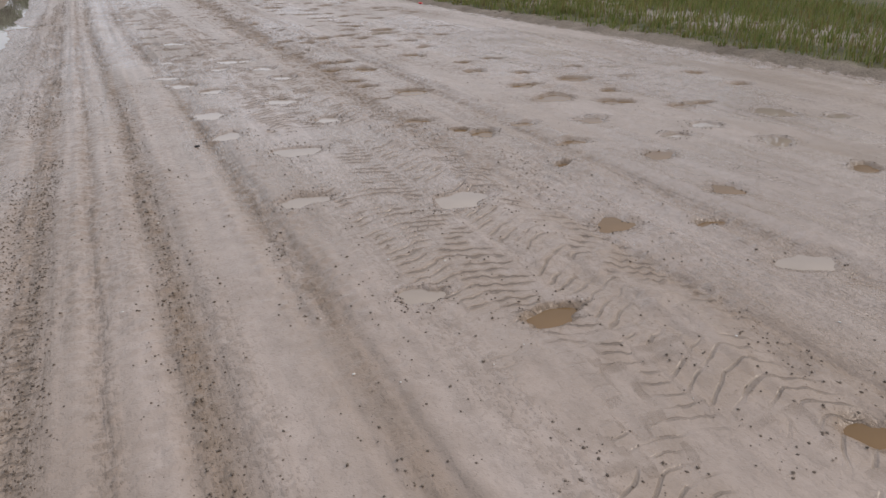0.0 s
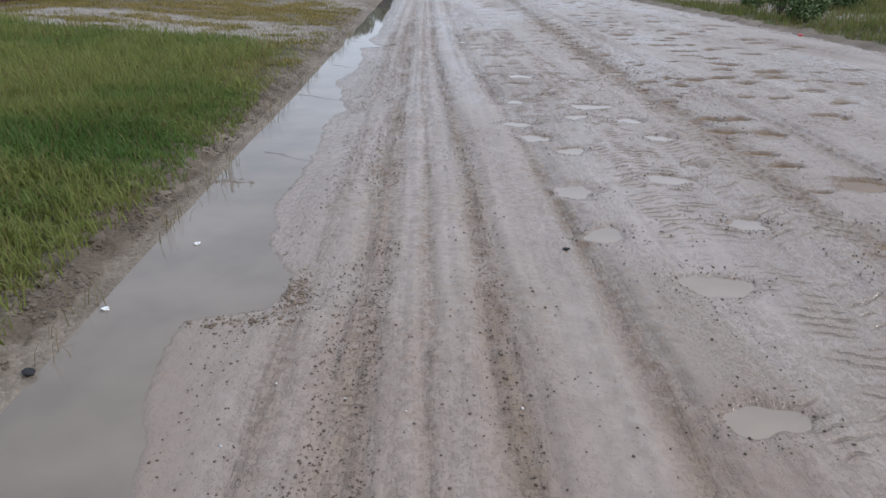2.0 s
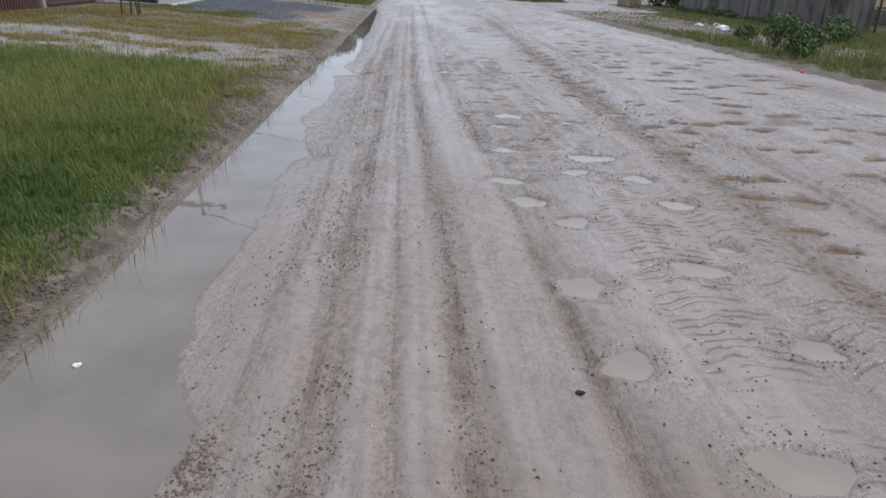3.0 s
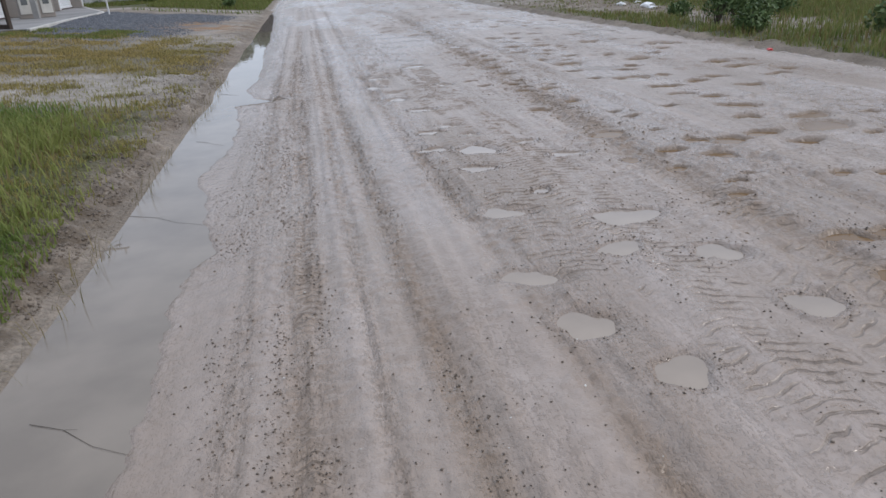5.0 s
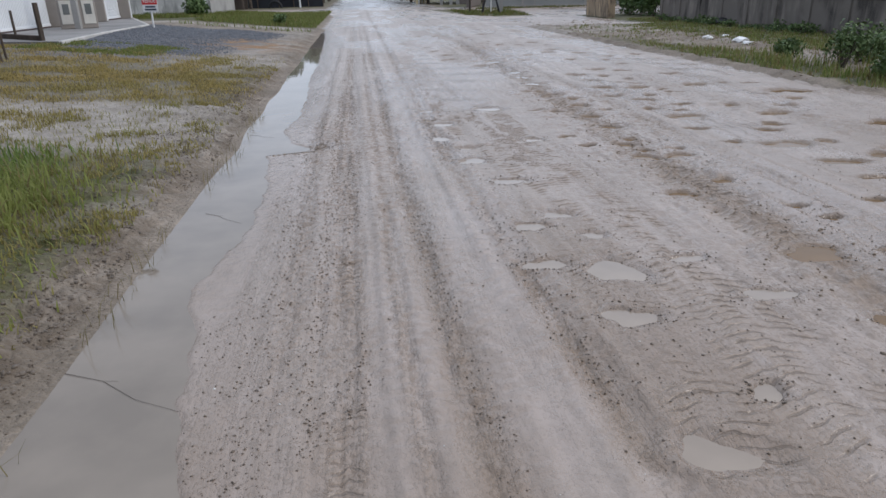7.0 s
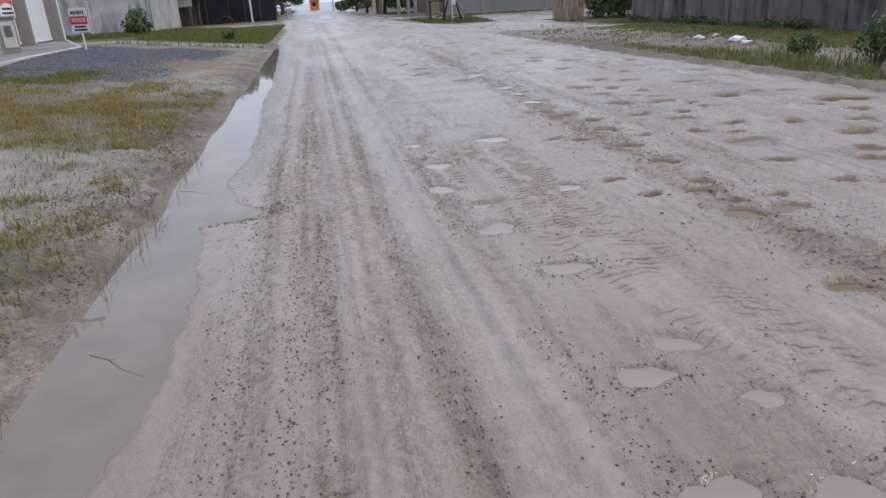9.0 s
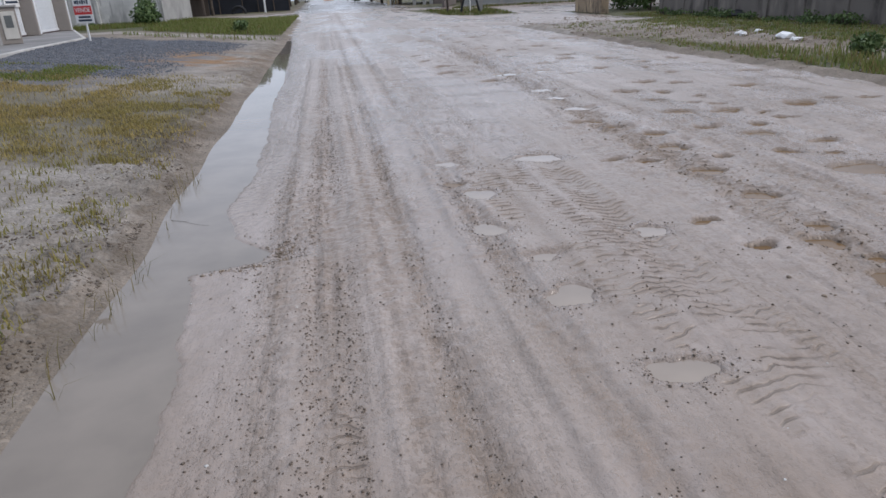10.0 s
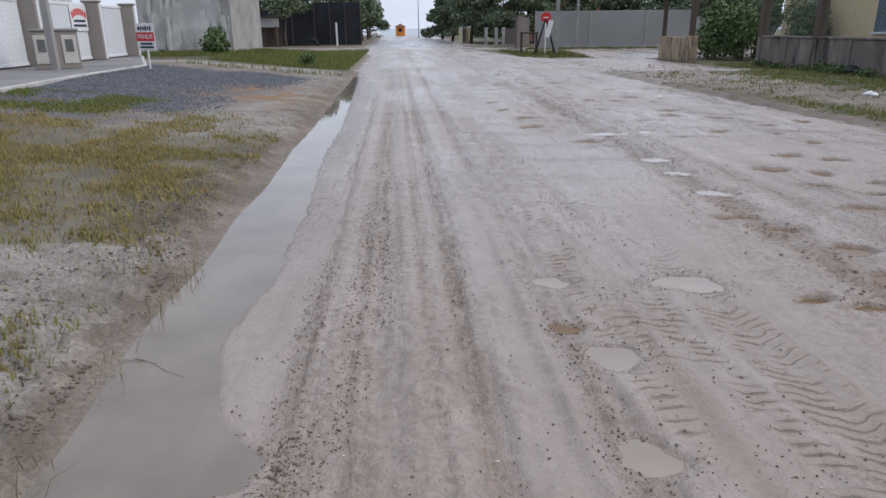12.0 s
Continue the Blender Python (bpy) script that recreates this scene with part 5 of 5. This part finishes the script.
tagged(wm, "diamond wire mesh above the low wall", "mesh", kind="")
pp = base("end_pier", (11.42, 24.55, 0), wl_turn)
part("shaft", block((0, 0, 1.3), (0.42, 0.42, 2.6), 0.03), M_LOWWALL, pp)
part("cap", block((0, 0, 2.64), (0.52, 0.52, 0.1), 0.02), M_LOWWALL, pp)
tagged(pp, "mouldy concrete pier at the end of the low wall", "pier")
gt = base("bar_gate", (13.4, 24.0, 0.05), -8)
for z in (0.32, 0.75, 1.15):
    part("bar", rod((-1.8, 0, z), (1.8, 0, z), 0.025), M_TIMBER, gt)
for x in (-1.7, -0.2, 1.7):
    part("upright", rod((x, 0, 0), (x, 0, 1.25), 0.035), M_TIMBER, gt)
tagged(gt, "low dark bar gate beside the pier", "gate")

h = base("yellow_house", (19.4, 36.8, 0), 5)
part("wall", block((0, 0, 1.7), (8.5, 19.0, 3.4), 0.02), M_YELLOW, h)
part("plinth", block((0, 0, 0.25), (8.7, 19.2, 0.5), 0.02), M_LOWWALL, h)
screen = part("brick_screen", block((-4.3, 0.0, 2.0), (0.05, 2.2, 1.7), 0.01), M_OCHRE, h, "pierced tan brick screen")
for k in range(8):
    part("screen_bar", block((-4.34, -1.0 + 0.28 * k, 2.0), (0.05, 0.05, 1.7), 0.005), M_BRICK, screen)
bm = bmesh.new()
vs = [bm.verts.new(v) for v in ((-5, -10, 3.35), (5, -10, 3.35), (5, 10, 3.35), (-5, 10, 3.35), (0, -10, 5.6), (0, 10, 5.6))]
for idx in ((0, 1, 4), (2, 3, 5), (1, 2, 5, 4), (3, 0, 4, 5), (0, 3, 2, 1)):
    bm.faces.new([vs[i] for i in idx])
bmesh.ops.recalc_face_normals(bm, faces=bm.faces)
part("roof", bm, M_ROOF, h)
for y in (-7.2, -2.6, 2.2, 6.8):
    wd = part("window", block((-4.28, y, 1.75), (0.06, 1.6, 1.2), 0.01), M_BLUEGLASS, h)
    part("window_frame", block((-4.31, y, 1.75), (0.05, 0.07, 1.2), 0.005), M_WHITE, wd)
    part("sill", block((-4.34, y, 1.1), (0.16, 1.75, 0.07), 0.01), M_WHITE, wd)
for x in (-2.4, 1.6):
    wd = part("window", block((x, -9.53, 1.75), (1.5, 0.06, 1.2), 0.01), M_BLUEGLASS, h)
    part("sill", block((x, -9.58, 1.1), (1.65, 0.16, 0.07), 0.01), M_WHITE, wd)
part("door", block((-0.4, -9.53, 1.2), (0.95, 0.06, 2.1), 0.01), M_DARKBROWN, h)
for k in range(2):
    part("doorstep", block((-0.4, -9.9 - 0.3 * k, 0.24 - 0.1 * k), (2.4, 0.6, 0.2), 0.01), M_BRICK, h)
tagged(h, "yellow one-storey house with blue-grey windows and clay roof", "house")

pw = base("ochre_wall", on_line(12.3, 43.0), BEAR)
part("wall", block((0, 0, 0.5), (0.2, 3.4, 1.0), 0.02), M_OCHRE, pw)
part("pier", block((0, -1.6, 0.52), (0.36, 0.4, 1.06), 0.02), M_OCHRE, pw)
part("post", block((0.02, -1.5, 1.75), (0.2, 0.2, 1.5), 0.02), M_TIMBER, pw, "dark upright post")
part("far_post", block((0.02, 1.5, 1.75), (0.16, 0.16, 1.5), 0.02), M_TIMBER, pw, "dark upright post")
tagged(pw, "short ochre rendered wall with stains and posts", "wall")
for x, y, r, hi in ((11.3, 42.5, 1.0, 2.3), (10.6, 44.6, 1.1, 2.4), (12.6, 44.5, 1.3, 2.8), (13.6, 42.0, 1.2, 2.6), (12.0, 47.0, 1.4, 2.4)):
    bush((x, y, 0), r, hi, 2200, 0.17, label="tall green bush behind the gateway")
for x, y, hi, spd in ((15, 52, 6, 2.8), (19, 46, 6.5, 3), (24, 40, 7.5, 3.5), (26, 25, 7, 3.5), (22, 18, 6.5, 3.2), (27, 55, 7, 3.5)):
    tree((x, y, 0), hi, spd, 4200, 0.3, 0.2, 0.3)

# weeds on the verge and at the foot of the wall
for k in range(18):
    t = rng.random()
    q = wall_a.lerp(wall_b, t)
    bush((q.x - 0.35 - 0.5 * rng.random(), q.y, 0.05), 0.3 + 0.3 * rng.random(), 0.14 + 0.24 * rng.random(), 170, 0.08, M_WEED, "weed", "leafy weeds at the foot of the low wall")
for x, y, r, hi in ((6.9, 19.4, 0.55, 0.75), (7.3, 18.7, 0.5, 0.6), (6.7, 17.8, 0.4, 0.5), (7.7, 20.1, 0.45, 0.5), (8.1, 15.8, 0.5, 0.6), (7.0, 21.4, 0.4, 0.35), (8.9, 20.6, 0.6, 0.6), (9.6, 22.2, 0.6, 0.6)):
    bush((x, y, 0.05), r, hi, 700, 0.08, M_WEED, "weed", "tall leafy weed clump on the verge")


# rubbish
def crumple(name, at, r, mat, label, cat):
    bm = bmesh.new()
    bmesh.ops.create_icosphere(bm, subdivisions=2, radius=r)
    for v in bm.verts:
        v.co *= 0.7 + 0.6 * noise.noise(v.co * 4 / r * 0.3 + Vector(at))
        v.co.z = max(v.co.z * 0.6, -0.3 * r)
        v.co.x *= 1.4
    ob = part(name, bm, mat, None)
    ob.location = (at[0], at[1], at[2] + 0.25 * r)
    return tagged(ob, label, cat)


for x, y, r in ((7.62, 25.0, 0.2), (7.35, 26.3, 0.14), (7.5, 24.3, 0.13), (8.1, 26.9, 0.1)):
    crumple("plastic_bag", (x, y, 0.08), r, M_PLASTIC, "crumpled white plastic bag lying on the verge", "rubbish")
crumple("plastic_bag", (10.4, 32.6, 0.1), 0.32, M_BLACK, "black rubbish bag against the low wall", "rubbish")
crumple("red_litter", (5.78, 15.45, 0.05), 0.05, M_REDBIT, "scrap of red plastic at the road edge", "rubbish")
crumple("dark_stone", (-1.64, 4.42, 0.01), 0.03, M_BLACK, "dark wet stone at the puddle edge", "stone")
crumple("plastic_scrap", (-2.25, 4.05, 0.09), 0.025, M_PLASTIC, "pale plastic scrap in the grass", "rubbish")

# ---- the crossing and beyond ----
gw = base("grey_wall", (10.9, 62.3, 0))
part("wall", block((0, 0, 1.25), (12.5, 0.18, 2.45), 0.02), M_GREYWALL, gw)
for x in (-6.2, -2.4, 1.5, 6.2):
    part("joint", block((x, -0.1, 1.25), (0.1, 0.04, 2.45), 0.005), M_CONCRETE, gw)
part("plinth", block((0, -0.1, 0.06), (12.5, 0.1, 0.14), 0.01), M_CONCRETE, gw)
tagged(gw, "long grey painted boundary wall", "wall")
gw = base("brown_wall", (4.2, 66.5, 0), 78)
part("wall", block((0, 0, 1.1), (8.0, 0.18, 2.1), 0.02), M_BROWNWALL, gw)
part("coping", block((0, 0, 2.17), (8.1, 0.26, 0.06), 0.01), M_BROWNWALL, gw)
tagged(gw, "brown painted side wall", "wall")

af = base("trestle_sign", (3.97, 51.0, 0))
for x in (-0.55, 0.55):
    for y in (-0.22, 0.22):
        part("leg", rod((x, y, 0), (x * 0.05, y * 0.2, 1.85), 0.04, 0.035), M_BLACK, af)
part("board", block((-0.16, -0.14, 1.35), (0.26, 0.03, 0.9), 0.005, pose(0, 0, 0, 0, 14, 0)), M_SIGNWHITE, af, "white board")
tagged(af, "black trestle with a white board", "trestle")
ss = base("stop_sign", (4.08, 51.9, 0))
part("post", rod((0, 0, 0), (0, 0, 2.2), 0.035), M_SIGNWHITE, ss)
bm = bmesh.new()
bmesh.ops.create_cone(bm, cap_ends=True, segments=8, radius1=0.3, radius2=0.3, depth=0.025, matrix=pose(0, -0.05, 1.95, 90, 0, 0) @ pose(0, 0, 0, 0, 0, 22.5))
part("plate", bm, M_RED, ss, "red octagonal plate")
part("white_bar", block((0, -0.066, 1.95), (0.3, 0.006, 0.05), 0.001), M_SIGNWHITE, ss)
tagged(ss, "red octagonal road sign on a white post", "road sign")
tb = base("green_bench", (3.2, 52.2, 0))
part("top", block((0, 0, 1.15), (1.0, 0.5, 0.09), 0.01), M_TIMBER, tb)
for x in (-0.42, 0.42):
    part("leg", block((x, 0, 0.55), (0.1, 0.4, 1.1), 0.01), M_TIMBER, tb)
tagged(tb, "dark timber stand beside the trestle", "stand")
power_pole((4.75, 52.3, 0), 9.0, (0.15, 0), thick=0.62)
power_pole((7.5, 61.6, 0), 8.5, thick=0.5)
for x, y in ((-6.4, 118), (-17.5, 150)):
    power_pole((x, y, 0), 6.0, thick=0.45)

rh = base("red_house", (11.5, 88, 0))
part("wall", block((0, 0, 2.2), (9, 7, 4.4), 0.02), M_BRICK, rh)
part("roof", block((0, 0, 4.5), (9.8, 7.8, 0.2), 0.02), M_ROOF, rh)
for x in (-3, 0, 3):
    part("window", block((x, -3.53, 3.1), (1.2, 0.06, 1.1), 0.01), M_WINDOW, rh)
tagged(rh, "red rendered house behind the grey wall", "house")
fw = base("front_wall", (2.6, 75.5, 0))
part("wall", block((1.9, 0, 0.65), (1.9, 0.2, 1.35), 0.02), M_BROWNWALL, fw)
for x in (-0.8, 0.1, 0.75):
    part("pier", block((x, 0, 0.7), (0.3, 0.3, 1.5), 0.02), M_CONCRETE, fw)
tagged(fw, "front wall with pale piers under the trees", "wall")
yw = base("cream_wall", (0.0, 82, 0), 80)
part("wall", block((0, 0, 0.7), (6, 0.2, 1.4), 0.02), M_YELLOW, yw)
for x in (-2.8, -0.9, 0.9, 2.8):
    part("pier", block((x, -0.1, 0.75), (0.3, 0.3, 1.6), 0.02), M_CREAM, yw)
tagged(yw, "cream garden wall with piers", "wall")
for x, y, hi, spd in ((0.6, 80, 5.2, 2.4), (3.6, 79, 5.6, 2.6), (-1.2, 90, 5.2, 2.3), (6.0, 81, 5.8, 2.6), (-2.6, 104, 5.0, 2.3), (2.2, 86, 5.6, 2.6), (8.0, 84, 5.8, 2.6), (14.5, 78, 6.5, 3.0), (18.5, 74, 6.5, 3.0), (10.2, 76, 5.4, 2.4), (22, 70, 6.5, 3)):
    tree((x, y, 0), hi, spd, 8500, 0.3, 0.18, 0.17)

ot = base("beach_tower", (-11.6, 150, 0))
part("cabin", block((0, 0, 0.85), (1.7, 1.7, 1.7), 0.04), M_ORANGE, ot)
bm = bmesh.new()
bmesh.ops.create_cone(bm, cap_ends=True, segments=4, radius1=1.6, radius2=0.1, depth=0.6, matrix=pose(0, 0, 2.0) @ pose(0, 0, 0, 0, 0, 45))
part("roof", bm, M_ROOF, ot, "reddish pyramid roof")
part("window", block((0, -0.86, 1.1), (0.7, 0.04, 0.6), 0.01), M_WINDOW, ot)
tagged(ot, "small orange kiosk at the end of the road", "kiosk")


def hatchback(at, turn, label):
    c = base("car", at, turn)
    prof = [(-1.8, 0.35), (-1.86, 0.62), (-1.75, 0.86), (-0.95, 0.98), (-0.25, 1.42), (0.35, 1.52), (1.35, 1.46), (1.75, 1.05), (1.86, 0.85), (1.84, 0.38)]
    bm = bmesh.new()
    sides = []
    for y, k in ((-0.8, 0.94), (-0.72, 1.0), (0.72, 1.0), (0.8, 0.94)):
        sides.append([bm.verts.new((x, y * (0.86 if z > 1.1 else 1.0), z * k + (0.02 if k < 1 else 0))) for x, z in prof])
    for a, b in zip(sides, sides[1:]):
        for i in range(len(prof)):
            j = (i + 1) % len(prof)
            bm.faces.new((a[i], a[j], b[j], b[i]))
    bm.faces.new(sides[0]), bm.faces.new(sides[-1])
    bmesh.ops.recalc_face_normals(bm, faces=bm.faces)
    part("body", bm, M_CARWHITE, c)
    for s2 in (-1, 1):
        for x0, x1 in ((-0.55, 0.25), (0.32, 1.2)):
            bm = bmesh.new()
            vs = [bm.verts.new((x, s2 * yy, z)) for x, z, yy in ((x0 - 0.15 if x0 < 0 else x0, 1.02, 0.815), (x1, 1.02, 0.815), (x1 - (0.1 if x1 > 1 else 0), 1.38, 0.72), (x0 + 0.3 if x0 < 0 else x0, 1.38, 0.72))]
            bm.faces.new(vs)
            r = bmesh.ops.extrude_face_region(bm, geom=list(bm.faces))
            for v in r["geom"]:
                if isinstance(v, bmesh.types.BMVert):
                    v.co.y -= s2 * 0.03
            bmesh.ops.recalc_face_normals(bm, faces=bm.faces)
            part("side_window", bm, M_WINDOW, c)
        for x in (-1.18, 1.15):
            w = part("wheel", rod((x, s2 * 0.62, 0.3), (x, s2 * 0.82, 0.3), 0.3, n=20), M_BLACK, c, "black tyre")
            part("rim", rod((x, s2 * 0.81, 0.3), (x, s2 * 0.835, 0.3), 0.19, n=14), M_WIRE, w, "silver wheel rim")
        part("headlight", block((-1.78, s2 * 0.55, 0.74), (0.12, 0.34, 0.16), 0.03), M_CREAM, c)
        part("tail_light", block((1.8, s2 * 0.6, 0.95), (0.1, 0.2, 0.3), 0.03), M_RED, c)
    part("windscreen", block((-0.62, 0, 1.2), (0.03, 1.2, 0.62), 0.005, pose(-0.0, 0, 0) @ Matrix.Translation((-0.62, 0, 1.2)) @ pose(0, 0, 0, 0, 57, 0) @ Matrix.Translation((0.62, 0, -1.2))), M_WINDOW, c)
    return tagged(c, label, "car")


hatchback((-14.2, 128, 0), 88, "small pale car parked by the far road")

crumple("twig_stub", (0.54, 5.5, 0.1), 0.018, M_BLACK, "small dark stub of wood on the road", "twig")
for x, y in ((-1.5, 5.72), (-1.62, 4.95)):
    crumple("plastic_scrap", (x, y, 0.0), 0.02, M_PLASTIC, "pale scrap floating in the long puddle", "rubbish")


def twig(a, b, r=0.0013):
    """A thin bent twig from a to b that floats on the long puddle."""
    t = base("twig", ((a[0] + b[0]) / 2, (a[1] + b[1]) / 2, 0.003))
    bm = bmesh.new()
    d = Vector((b[0] - a[0], b[1] - a[1], 0)) / 2
    bend = Vector((-d.y, d.x, 0)) * 0.08
    pts = [-d, -d * 0.4 + bend, d * 0.3 - bend * 0.5, d]
    for k in range(3):
        add_rod(bm, pts[k], pts[k + 1], r * (1 - 0.2 * k), r * (0.8 - 0.2 * k), 6)
    part("stem", bm, M_TIMBER, t)
    part("side_shoot", rod(pts[1], pts[1] + d * 0.18 + bend, r * 0.6, r * 0.3, 5), M_TIMBER, t)
    return tagged(t, "thin dark twig floating on the long puddle", "twig", "twigs on the water")


twig((-2.09, 10.08), (-1.48, 9.75))
twig((-2.13, 12.33), (-1.81, 12.08))
twig((-2.48, 15.27), (-2.17, 15.09))
twig((-1.70, 7.63), (-1.24, 7.37))
